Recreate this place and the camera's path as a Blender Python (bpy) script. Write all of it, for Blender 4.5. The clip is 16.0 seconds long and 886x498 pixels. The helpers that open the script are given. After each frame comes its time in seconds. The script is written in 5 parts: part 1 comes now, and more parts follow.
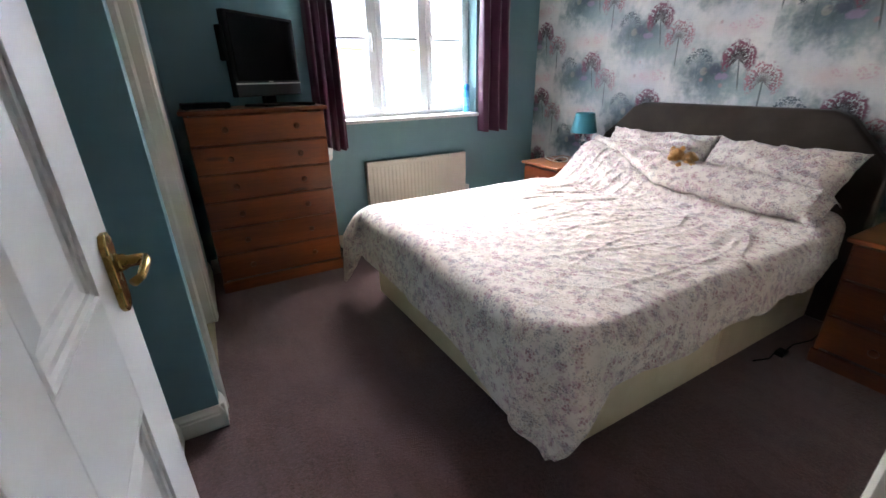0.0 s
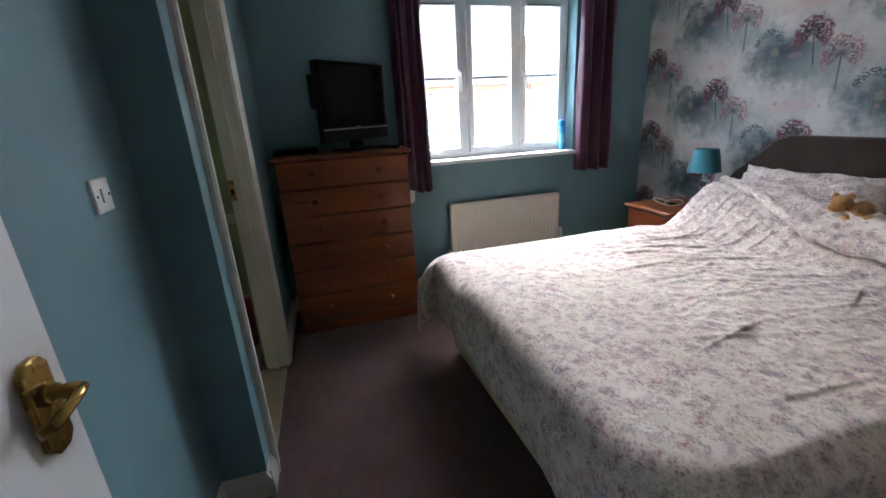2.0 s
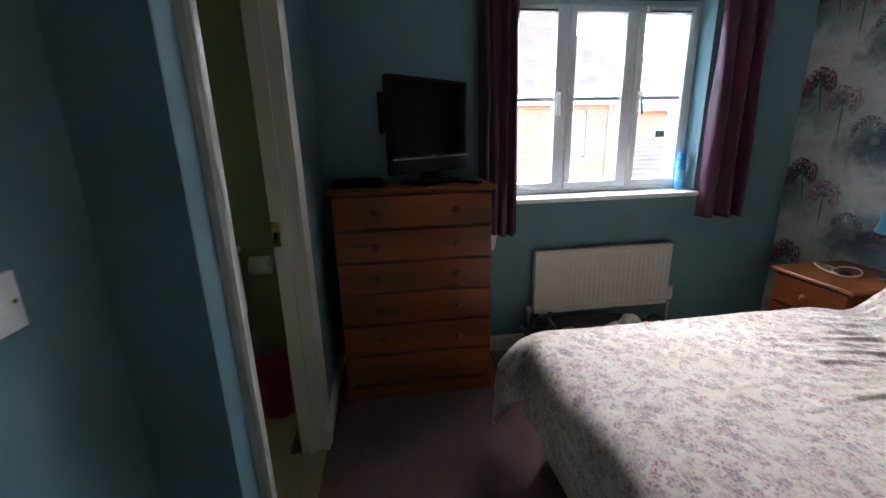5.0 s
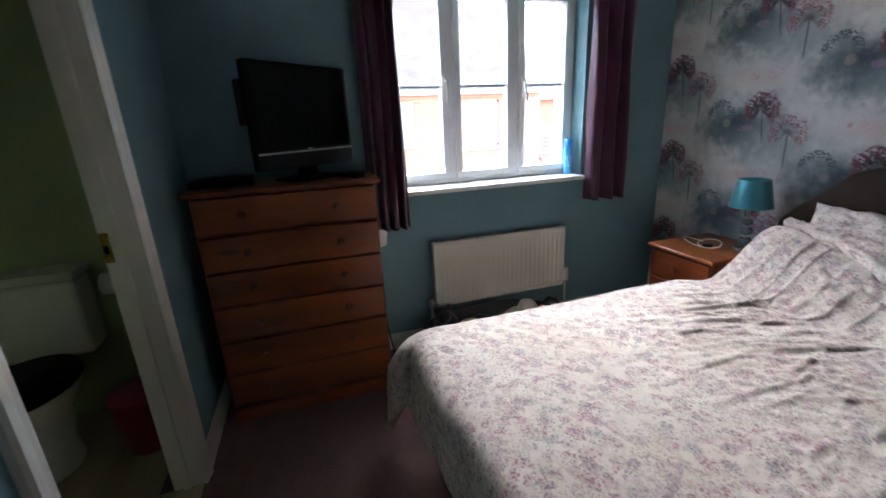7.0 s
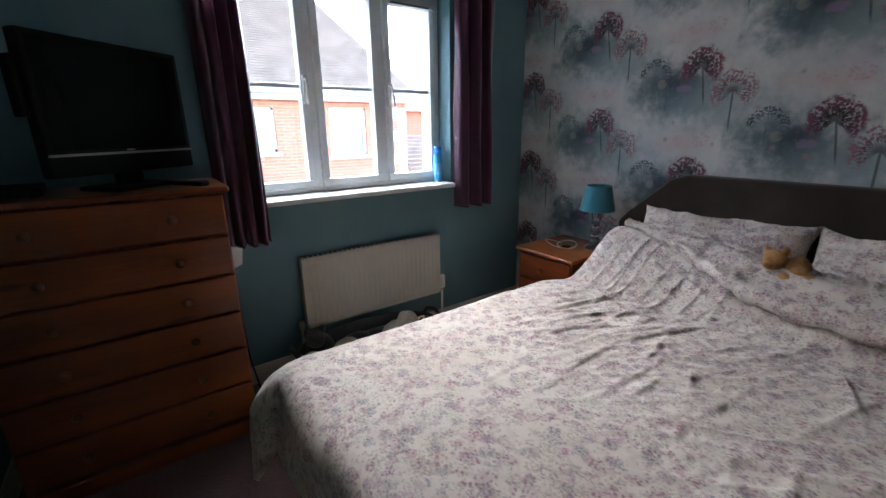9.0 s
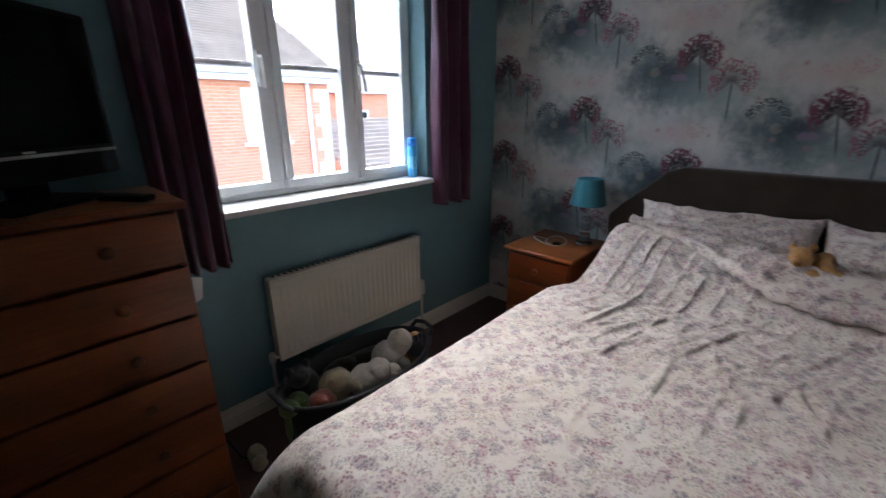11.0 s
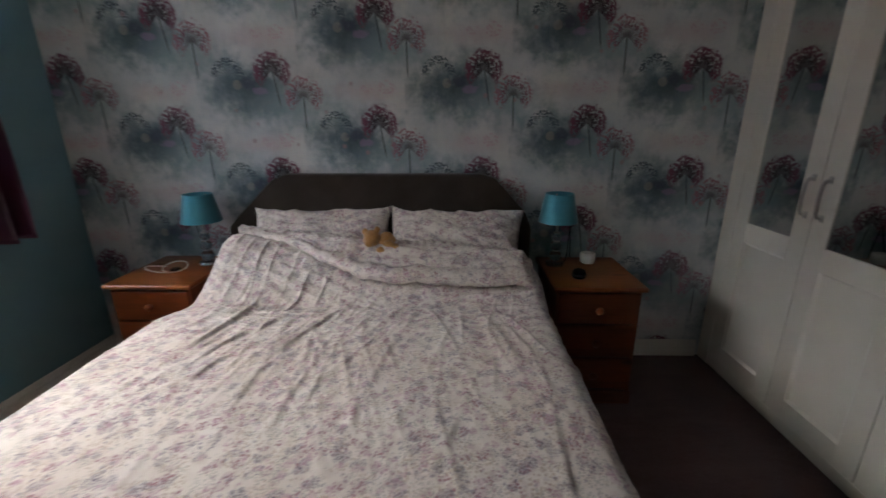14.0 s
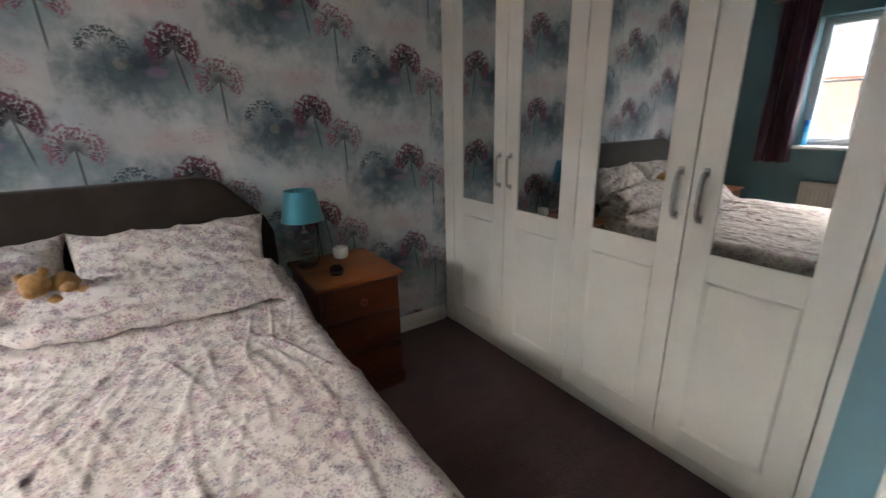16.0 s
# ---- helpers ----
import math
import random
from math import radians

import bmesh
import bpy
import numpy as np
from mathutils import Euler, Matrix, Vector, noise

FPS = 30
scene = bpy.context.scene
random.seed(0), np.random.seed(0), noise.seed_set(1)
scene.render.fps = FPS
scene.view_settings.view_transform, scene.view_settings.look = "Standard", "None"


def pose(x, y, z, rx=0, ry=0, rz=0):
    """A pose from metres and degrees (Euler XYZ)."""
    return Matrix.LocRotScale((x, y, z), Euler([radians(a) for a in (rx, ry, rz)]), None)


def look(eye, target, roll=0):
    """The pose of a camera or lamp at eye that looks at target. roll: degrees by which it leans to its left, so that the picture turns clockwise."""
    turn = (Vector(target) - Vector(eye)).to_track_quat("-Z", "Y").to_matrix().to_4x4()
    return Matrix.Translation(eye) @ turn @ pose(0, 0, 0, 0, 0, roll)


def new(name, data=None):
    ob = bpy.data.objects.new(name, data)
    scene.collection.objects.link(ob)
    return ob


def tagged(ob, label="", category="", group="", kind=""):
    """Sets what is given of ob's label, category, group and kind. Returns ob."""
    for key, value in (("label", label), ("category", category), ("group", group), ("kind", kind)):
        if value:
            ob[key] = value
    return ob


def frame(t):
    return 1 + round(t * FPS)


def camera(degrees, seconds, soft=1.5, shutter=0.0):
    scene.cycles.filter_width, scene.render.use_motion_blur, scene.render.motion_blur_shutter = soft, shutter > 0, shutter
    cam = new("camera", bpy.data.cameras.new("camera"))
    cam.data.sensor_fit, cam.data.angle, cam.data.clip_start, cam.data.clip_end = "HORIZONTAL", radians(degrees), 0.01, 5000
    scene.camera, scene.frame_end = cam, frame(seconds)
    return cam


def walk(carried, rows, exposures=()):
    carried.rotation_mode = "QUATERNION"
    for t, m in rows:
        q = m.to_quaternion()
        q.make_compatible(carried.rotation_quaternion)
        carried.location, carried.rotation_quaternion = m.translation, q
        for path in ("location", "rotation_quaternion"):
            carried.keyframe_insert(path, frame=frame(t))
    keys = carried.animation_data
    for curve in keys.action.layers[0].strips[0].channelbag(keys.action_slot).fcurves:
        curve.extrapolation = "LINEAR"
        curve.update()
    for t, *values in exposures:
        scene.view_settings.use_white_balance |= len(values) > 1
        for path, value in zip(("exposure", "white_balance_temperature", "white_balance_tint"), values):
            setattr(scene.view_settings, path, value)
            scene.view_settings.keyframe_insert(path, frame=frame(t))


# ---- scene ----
cam = camera(94.1, 16.0, shutter=0.5)
PATH = [
    (0, (0.164, 0.302, 1.26), (1.059, 1.918, 0.495), -1.1),
    (0.5, (0.222, 0.335, 1.263), (1.033, 2.008, 0.525), -2.0),
    (1, (0.289, 0.405, 1.273), (0.985, 2.146, 0.577), -1.9),
    (1.5, (0.336, 0.436, 1.288), (0.902, 2.235, 0.622), -3.1),
    (2, (0.349, 0.505, 1.295), (0.848, 2.341, 0.679), -3.3),
    (2.5, (0.352, 0.597, 1.311), (0.795, 2.459, 0.733), -2.7),
    (3, (0.33, 0.705, 1.328), (0.757, 2.587, 0.802), -2.3),
    (3.5, (0.32, 0.762, 1.329), (0.676, 2.661, 0.812), -2.3),
    (6, (0.383, 1.22, 1.366), (0.635, 3.129, 0.827), -1.4),
    (6.5, (0.485, 1.151, 1.358), (0.95, 3.023, 0.829), 0.5),
    (7, (0.557, 1.135, 1.345), (1.134, 2.958, 0.76), -2.7),
    (7.5, (0.599, 1.116, 1.328), (1.398, 2.859, 0.76), -1.9),
    (8, (0.634, 1.101, 1.321), (1.624, 2.745, 0.758), -1.4),
    (8.5, (0.627, 1.138, 1.314), (1.707, 2.726, 0.756), -1.0),
    (11, (0.521, 1.698, 1.355), (1.906, 2.993, 0.719), -0.4),
    (11.5, (0.559, 1.617, 1.355), (2.173, 2.629, 0.746), -1.1),
    (12, (0.559, 1.551, 1.323), (2.304, 2.336, 0.739), -0.9),
    (12.5, (0.571, 1.488, 1.361), (2.398, 2.032, 0.756), -0.9),
    (13, (0.581, 1.466, 1.35), (2.45, 1.882, 0.77), -0.8),
    (13.5, (0.59, 1.416, 1.356), (2.484, 1.675, 0.768), -0.5),
    (14, (0.664, 1.331, 1.328), (2.579, 1.389, 0.752), -0.3),
    (14.5, (0.726, 1.262, 1.318), (2.625, 1.058, 0.725), 1.0),
    (15, (0.784, 1.309, 1.304), (2.569, 0.624, 0.718), -0.5),
    (15.5, (0.807, 1.333, 1.303), (2.47, 0.396, 0.707), -1.1),
    (16, (0.775, 1.323, 1.301), (2.359, 0.261, 0.697), -1.3),
]
STOPS = [(0, 5.72, 6350, 10), (1.5, 5.15, 6250, 9), (3.5, 4.47, 6100, 8), (6, 4.36, 6150, 8), (7, 4.46, 6150, 8), (8.5, 4.17, 6100, 8), (11, 3.82, 6200, 9), (12.5, 3.88, 6300, 9), (14, 4.02, 6450, 8), (15, 4.6, 6550, 8), (16, 5.0, 6600, 8)]
walk(cam, [(t, look(eye, target, roll)) for t, eye, target, roll in PATH], STOPS)


# ==== world and light ====
world = bpy.data.worlds.new("sky")
scene.world = world
world.use_nodes = True
wn = world.node_tree
sky = wn.nodes.new("ShaderNodeTexSky")
sky.sky_type, sky.sun_disc = "NISHITA", False
sky.sun_elevation, sky.sun_rotation = radians(41), radians(7)
sky.air_density, sky.dust_density, sky.ozone_density = 1.0, 1.5, 1.5
wn.links.new(sky.outputs[0], wn.nodes["Background"].inputs[0])
wn.nodes["Background"].inputs[1].default_value = 0.15
sun = bpy.data.lights.new("sun", "SUN")
sun.energy, sun.angle, sun.color = 0.62, radians(75), (1.0, 0.98, 0.95)
new("sun", sun).matrix_world = look((3.6, 20, 14.8), (1.5, 3, 0))


# ==== node language ====
class N:
    """A value in a node tree, with arithmetic."""
    def __init__(self, tree, socket):
        self.t, self.s = tree, socket

    def op(self, name, *others, clamp=False):
        n = self.t.nodes.new("ShaderNodeMath")
        n.operation, n.use_clamp = name, clamp
        for i, v in enumerate((self, *others)):
            if isinstance(v, N):
                self.t.links.new(v.s, n.inputs[i])
            else:
                n.inputs[i].default_value = v
        return N(self.t, n.outputs[0])

    def __add__(self, o): return self.op("ADD", o)
    def __radd__(self, o): return self.op("ADD", o)
    def __sub__(self, o): return self.op("SUBTRACT", o)
    def __rsub__(self, o): return (self * -1.0) + o
    def __mul__(self, o): return self.op("MULTIPLY", o)
    def __rmul__(self, o): return self.op("MULTIPLY", o)
    def __truediv__(self, o): return self.op("DIVIDE", o)

    def step(self, a, b):
        """Smooth step from 0 at a to 1 at b (a may exceed b)."""
        n = self.t.nodes.new("ShaderNodeMapRange")
        n.interpolation_type = "SMOOTHSTEP"
        self.t.links.new(self.s, n.inputs[0])
        lo, hi, x, y = (a, b, 0.0, 1.0) if a < b else (b, a, 1.0, 0.0)
        for i, v in ((1, lo), (2, hi), (3, x), (4, y)):
            n.inputs[i].default_value = v
        return N(self.t, n.outputs[0])


class Mat:
    """A Principled material under construction."""
    def __init__(self, name, rough=0.5, metal=0.0, spec=0.5):
        self.m = bpy.data.materials.new(name)
        self.m.use_nodes = True
        self.t = self.m.node_tree
        self.b = self.t.nodes["Principled BSDF"]
        self.b.inputs["Roughness"].default_value = rough
        self.b.inputs["Metallic"].default_value = metal
        self.b.inputs["Specular IOR Level"].default_value = spec

    def pos(self, scale=(1, 1, 1), local=False, rot=(0, 0, 0)):
        if local:
            s = self.t.nodes.new("ShaderNodeTexCoord").outputs["Object"]
        else:
            s = self.t.nodes.new("ShaderNodeNewGeometry").outputs["Position"]
        mp = self.t.nodes.new("ShaderNodeMapping")
        mp.inputs["Scale"].default_value, mp.inputs["Rotation"].default_value = scale, rot
        self.t.links.new(s, mp.inputs[0])
        return mp.outputs[0]

    def xyz(self, vec=None):
        n = self.t.nodes.new("ShaderNodeSeparateXYZ")
        self.t.links.new(vec or self.pos(), n.inputs[0])
        return [N(self.t, o) for o in n.outputs]

    def vec(self, x, y, z=0.0):
        n = self.t.nodes.new("ShaderNodeCombineXYZ")
        for i, v in enumerate((x, y, z)):
            if isinstance(v, N):
                self.t.links.new(v.s, n.inputs[i])
            else:
                n.inputs[i].default_value = v
        return n.outputs[0]

    def noise(self, vec, scale, detail=4, rough=0.55, warp=0.0):
        n = self.t.nodes.new("ShaderNodeTexNoise")
        for k, v in (("Scale", scale), ("Detail", detail), ("Roughness", rough), ("Distortion", warp)):
            n.inputs[k].default_value = v
        self.t.links.new(vec, n.inputs["Vector"])
        return N(self.t, n.outputs[0])

    def voronoi(self, vec, scale, out="Distance", rand=1.0, feature="F1"):
        n = self.t.nodes.new("ShaderNodeTexVoronoi")
        n.feature = feature
        n.inputs["Scale"].default_value, n.inputs["Randomness"].default_value = scale, rand
        self.t.links.new(vec, n.inputs["Vector"])
        return n.outputs[out] if out == "Color" else N(self.t, n.outputs[out])

    def mix(self, fac, a, b):
        n = self.t.nodes.new("ShaderNodeMix")
        n.data_type = "RGBA"
        for i, v in ((0, fac), (6, a), (7, b)):
            if isinstance(v, N):
                self.t.links.new(v.s, n.inputs[i])
            elif isinstance(v, tuple):
                n.inputs[i].default_value = (*v, 1.0)
            elif isinstance(v, (int, float)):
                n.inputs[i].default_value = v
            else:
                self.t.links.new(v, n.inputs[i])
        return n.outputs[2]

    def random(self):
        return N(self.t, self.t.nodes.new("ShaderNodeObjectInfo").outputs["Random"])

    def color(self, c):
        if isinstance(c, tuple):
            self.b.inputs["Base Color"].default_value = (*c, 1.0)
        else:
            self.t.links.new(c, self.b.inputs["Base Color"])
        return self

    def rough(self, v):
        self.t.links.new(v.s, self.b.inputs["Roughness"])
        return self

    def bump(self, h, strength=0.3, dist=0.002):
        n = self.t.nodes.new("ShaderNodeBump")
        n.inputs["Strength"].default_value, n.inputs["Distance"].default_value = strength, dist
        self.t.links.new(h.s, n.inputs["Height"])
        self.t.links.new(n.outputs[0], self.b.inputs["Normal"])
        return self

    def set(self, **kw):
        for k, v in kw.items():
            self.b.inputs[k.replace("_", " ")].default_value = v
        return self


# ==== materials ====
def paint(name, c, rough=0.6, amount=0.06, bump=0.15, scale=180):
    m = Mat(name, rough)
    p = m.pos(local=True)
    big = m.noise(p, 2.2, 4)
    fine = m.noise(p, scale, 3)
    lo, hi = tuple(v * (1 - amount) for v in c), tuple(min(1, v * (1 + amount)) for v in c)
    m.color(m.mix(big.step(0.3, 0.7), lo, hi))
    m.rough((big * 0.12) + (rough - 0.06))
    return m.bump(fine, bump, 0.001).m


TEAL = paint("teal_emulsion", (0.165, 0.303, 0.337), 0.62, 0.05, 0.35, 260)
GREEN = paint("green_bathroom_paint", (0.30, 0.34, 0.19), 0.55)
GLOSS = paint("white_gloss_paint", (0.80, 0.80, 0.79), 0.28, 0.02, 0.12, 35)
DOORP = paint("white_door_gloss", (0.80, 0.80, 0.79), 0.36, 0.02, 0.05, 300)
SATIN = paint("cream_casing_paint", (0.74, 0.71, 0.64), 0.3, 0.03, 0.12, 40)
CEIL = paint("white_ceiling_paint", (0.84, 0.84, 0.82), 0.8)
PVC = paint("white_plastic_frame", (0.80, 0.82, 0.83), 0.28, 0.02, 0.03)
PLASTIC = paint("white_plastic", (0.76, 0.75, 0.72), 0.3, 0.02, 0.03)
RADI = paint("cream_radiator_enamel", (0.70, 0.66, 0.58), 0.32, 0.03, 0.05)
WARD = paint("ivory_wardrobe_foil", (0.75, 0.705, 0.62), 0.38, 0.03, 0.1, 90)
CERAMIC = paint("white_ceramic", (0.78, 0.78, 0.74), 0.12, 0.01, 0.0)
MAGENTA = paint("magenta_plastic", (0.33, 0.012, 0.05), 0.35)
BLACK = paint("black_plastic", (0.004, 0.004, 0.005), 0.5, 0.1, 0.1)
BLACK.node_tree.nodes["Principled BSDF"].inputs["Specular IOR Level"].default_value = 0.12
TUB = paint("charcoal_rubber", (0.016, 0.018, 0.023), 0.5, 0.15, 0.3, 60)
HALLW = paint("magnolia_hall_paint", (0.52, 0.49, 0.43), 0.65)
SCREEN = Mat("dark_tv_screen", 0.2, 0, 0.14).color((0.004, 0.004, 0.005)).m
CHROME = Mat("brushed_steel", 0.28, 1.0).color((0.50, 0.48, 0.44)).m
MIRROR = Mat("mirror_silver", 0.015, 1.0).color((0.66, 0.67, 0.65)).m
BLUE_CAN = paint("light_blue_can", (0.08, 0.42, 0.78), 0.3)
BLUE_PALE = paint("pale_blue_print", (0.20, 0.55, 0.82), 0.35)
BLUE_CAP = paint("blue_cap", (0.02, 0.2, 0.6), 0.35)
PURPLE = paint("purple_cloth", (0.08, 0.025, 0.14), 0.8)
STONE = paint("pale_stone", (0.6, 0.57, 0.5), 0.7, 0.08, 0.3)


def brass():
    m = Mat("tarnished_brass", 0.24, 1.0)
    n = m.noise(m.pos(local=True), 45, 5)
    m.color(m.mix(n.step(0.35, 0.7), (0.5, 0.33, 0.1), (0.30, 0.18, 0.05)))
    return m.rough(n * 0.3 + 0.1).m


BRASS = brass()


def glass(name, rough=0.0, tint=(1, 1, 1)):
    m = Mat(name, rough).color(tint).set(Transmission_Weight=1.0, IOR=1.45)
    return m.m


PANE = glass("window_glass")
CRYSTAL = glass("clear_lamp_glass", 0.0, (0.70, 0.76, 0.77))
CRYSTAL.node_tree.nodes["Principled BSDF"].inputs["IOR"].default_value = 1.5
CRYSTAL.node_tree.nodes["Principled BSDF"].inputs["Transmission Weight"].default_value = 0.90


def pine(name, light, dark, along=0):
    m = Mat(name, 0.3, 0, 0.5)
    stretch = [9.0, 9.0, 9.0]
    stretch[along] = 0.7
    p = m.pos(tuple(stretch), local=True)
    rnd = m.random()
    warp = m.noise(p, 1.3, 3)
    x, y, z = m.xyz(p)
    lines = ((x + y + z) * 3.0 + warp * 7.0 + rnd * 40).op("SINE") * 0.5 + 0.5
    fine = m.noise(m.pos(tuple(v * 6 for v in stretch), local=True), 2.0, 5, 0.7)
    knot = m.voronoi(m.pos(tuple(v * 0.45 + 0.8 for v in stretch), local=True), 1.6).step(0.13, 0.05)
    c = m.mix(lines * 0.5 + fine.step(0.3, 0.75) * 0.5, light, dark)
    c = m.mix(knot * 0.75, c, tuple(v * 0.3 for v in dark))
    m.color(c)
    m.rough(fine * 0.25 + 0.2)
    return m.bump(fine, 0.12, 0.001).m


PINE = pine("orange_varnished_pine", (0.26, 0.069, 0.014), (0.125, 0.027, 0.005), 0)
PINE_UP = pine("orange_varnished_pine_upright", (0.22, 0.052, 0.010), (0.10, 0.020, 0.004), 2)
# one pine in two tones: window light painted into the top, shade into fronts
HONEY_LIT = pine("honey_pine_lit_top", (0.35, 0.108, 0.023), (0.16, 0.040, 0.008), 1)
HONEY_SHADED = pine("honey_pine_shaded_front", (0.195, 0.043, 0.009), (0.085, 0.017, 0.004), 1)
VINYL = pine("pale_plank_vinyl", (0.42, 0.34, 0.22), (0.30, 0.23, 0.14), 1)


def carpet():
    m = Mat("mauve_brown_carpet", 0.95, 0, 0.1)
    p = m.pos()
    pile = m.noise(p, 420, 3, 0.7)
    tuft = m.voronoi(p, 210)
    worn = m.noise(p, 2.6, 5)
    track = m.noise(m.pos((5, 1.4, 1)), 3.5, 4)
    clump = m.noise(p, 75, 4, 0.65)
    c = m.mix((pile * 0.55 + clump * 0.45).step(0.38, 0.62), (0.046, 0.020, 0.019), (0.140, 0.069, 0.067))
    c = m.mix((worn * track).step(0.14, 0.38) * 0.55, c, (0.155, 0.082, 0.082))
    m.color(c)
    m.set(Sheen_Weight=0.35, Sheen_Roughness=0.5)
    return m.bump(pile * 0.5 + tuft * 0.7 + clump * 0.6, 0.5, 0.006).m


CARPET = carpet()


def cloth(name, a, b, scale=700, rough=0.9, sheen=0.2):
    m = Mat(name, rough, 0, 0.2)
    p = m.pos(local=True)
    weave = m.noise(p, scale, 2)
    blot = m.noise(p, 7, 4)
    m.color(m.mix(blot.step(0.25, 0.75) * 0.7 + weave * 0.3, a, b))
    m.set(Sheen_Weight=sheen)
    return m.bump(weave, 0.3, 0.001).m


DIVAN = cloth("cream_damask_ticking", (0.60, 0.50, 0.32), (0.70, 0.60, 0.41))
SUEDE = cloth("brown_faux_suede", (0.032, 0.022, 0.016), (0.060, 0.042, 0.030), 300, 0.95, 0.25)
SHEET = cloth("purple_fitted_sheet", (0.07, 0.02, 0.09), (0.1, 0.03, 0.13))


def plush(name, a, b):
    """Short matted pile."""
    m = Mat(name, 0.95, 0, 0.1)
    p = m.pos(local=True)
    pile = m.noise(p, 260, 4, 0.7)
    tuft = m.noise(p, 70, 4, 0.6)
    m.color(m.mix((pile * 0.5 + tuft * 0.5).step(0.35, 0.65), a, b))
    m.set(Sheen_Weight=0.4)
    return m.bump(pile * 0.6 + tuft * 0.8, 0.8, 0.006).m


TOY_WHITE = plush("white_plush", (0.33, 0.30, 0.25), (0.46, 0.42, 0.36))
TOY_TAN = plush("tan_plush", (0.42, 0.20, 0.06), (0.58, 0.32, 0.12))
TOY_BEIGE = plush("beige_plush", (0.30, 0.25, 0.16), (0.40, 0.34, 0.23))
TOY_RED = plush("red_plush", (0.17, 0.035, 0.025), (0.25, 0.07, 0.04))
TOY_GREEN = plush("green_plush", (0.08, 0.13, 0.04), (0.15, 0.2, 0.08))
TOY_DARK = plush("black_plush", (0.015, 0.015, 0.016), (0.03, 0.03, 0.03))


def satin(name, a, b, rough):
    m = Mat(name, rough, 0, 0.6)
    p = m.pos((1, 1, 0.08), local=True)
    slub = m.noise(p, 160, 4)
    blot = m.noise(m.pos(local=True), 6, 3)
    m.color(m.mix(slub * 0.6 + blot * 0.4, a, b))
    m.set(Sheen_Weight=0.25)
    return m.bump(slub, 0.25, 0.001).m


PLUM = satin("plum_satin", (0.038, 0.004, 0.020), (0.10, 0.014, 0.058), 0.30)
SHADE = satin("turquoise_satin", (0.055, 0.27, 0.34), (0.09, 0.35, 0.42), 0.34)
SHADE.node_tree.nodes["Principled BSDF"].inputs["Metallic"].default_value = 0.5


def floral(name):
    """White cotton printed with small lilac, pink and grey-green sprigs."""
    m = Mat(name, 0.85, 0, 0.25)
    p = m.pos(local=True)
    w = m.noise(p, 9, 3)
    base = m.mix(m.noise(p, 3, 3).step(0.3, 0.7), (0.71, 0.625, 0.55), (0.77, 0.70, 0.635))

    def sprig(rot, cell, lo, hi, size, ragged, colour, amount):
        """Scattered ragged blooms; lo and hi thin them out."""
        q = m.pos((1, 1, 1), True, rot)
        v = m.voronoi(q, cell)
        mask = (v + (m.noise(q, cell * 3.2, 3) - 0.5) * ragged).step(size, size * 0.72) * m.noise(q, cell * 0.42, 2).step(lo, hi)
        return v, mask * amount

    def petals(rot, cell):
        """Small separate petals and leaves."""
        q = m.pos((1, 1, 1), True, rot)
        return m.voronoi(q, cell, rand=0.9).step(0.52, 0.30)

    base = m.mix(m.noise(p, 20, 4, 0.6).step(0.46, 0.66) * 0.45, base, (0.60, 0.50, 0.44))
    small, fine = petals((0.2, 0.5, 0.9), 105), petals((0.9, 0.3, 0.1), 150)
    # sprays of tiny leaves, grey-green and tan
    q = m.pos((1, 1, 1), True, (0.4, 0.2, 1.2))
    c = m.mix(m.noise(q, 17, 2).step(0.46, 0.54) * fine * 0.55, base, (0.33, 0.31, 0.27))
    q = m.pos((1, 1, 1), True, (1.3, 0.6, 0.2))
    c = m.mix(m.noise(q, 15, 2).step(0.47, 0.55) * small * 0.55, c, (0.45, 0.33, 0.24))
    # blossoms of mauve, lilac-grey and plum
    v, a = sprig((0.4, 0.7, 0.2), 24, 0.42, 0.48, 0.46, 0.9, None, 0.85)
    c = m.mix(a * (small * 0.7 + 0.3), c, (0.33, 0.15, 0.19))
    v, a = sprig((0.3, 0.9, 0.1), 21, 0.43, 0.49, 0.44, 0.9, None, 0.8)
    c = m.mix(a * (fine * 0.6 + 0.4), c, (0.25, 0.21, 0.235))
    c = m.mix(a * v.step(0.12, 0.05), c, (0.16, 0.12, 0.17))
    v, a = sprig((0.8, 0.1, 0.5), 32, 0.44, 0.50, 0.40, 0.9, None, 0.7)
    c = m.mix(a * (small * 0.5 + 0.5), c, (0.50, 0.30, 0.36))
    v, a = sprig((1.1, 0.2, 0.9), 60, 0.52, 0.58, 0.34, 0.8, None, 0.75)
    c = m.mix(a * 0.8, c, (0.22, 0.18, 0.22))
    m.color(c)
    m.set(Sheen_Weight=0.15)
    crease = m.noise(p, 34, 5, 0.6, 0.6)
    return m.bump(crease * 0.8 + m.noise(p, 900, 2) * 0.1, 0.4, 0.006).m


FLORAL = floral("sprigged_cotton")


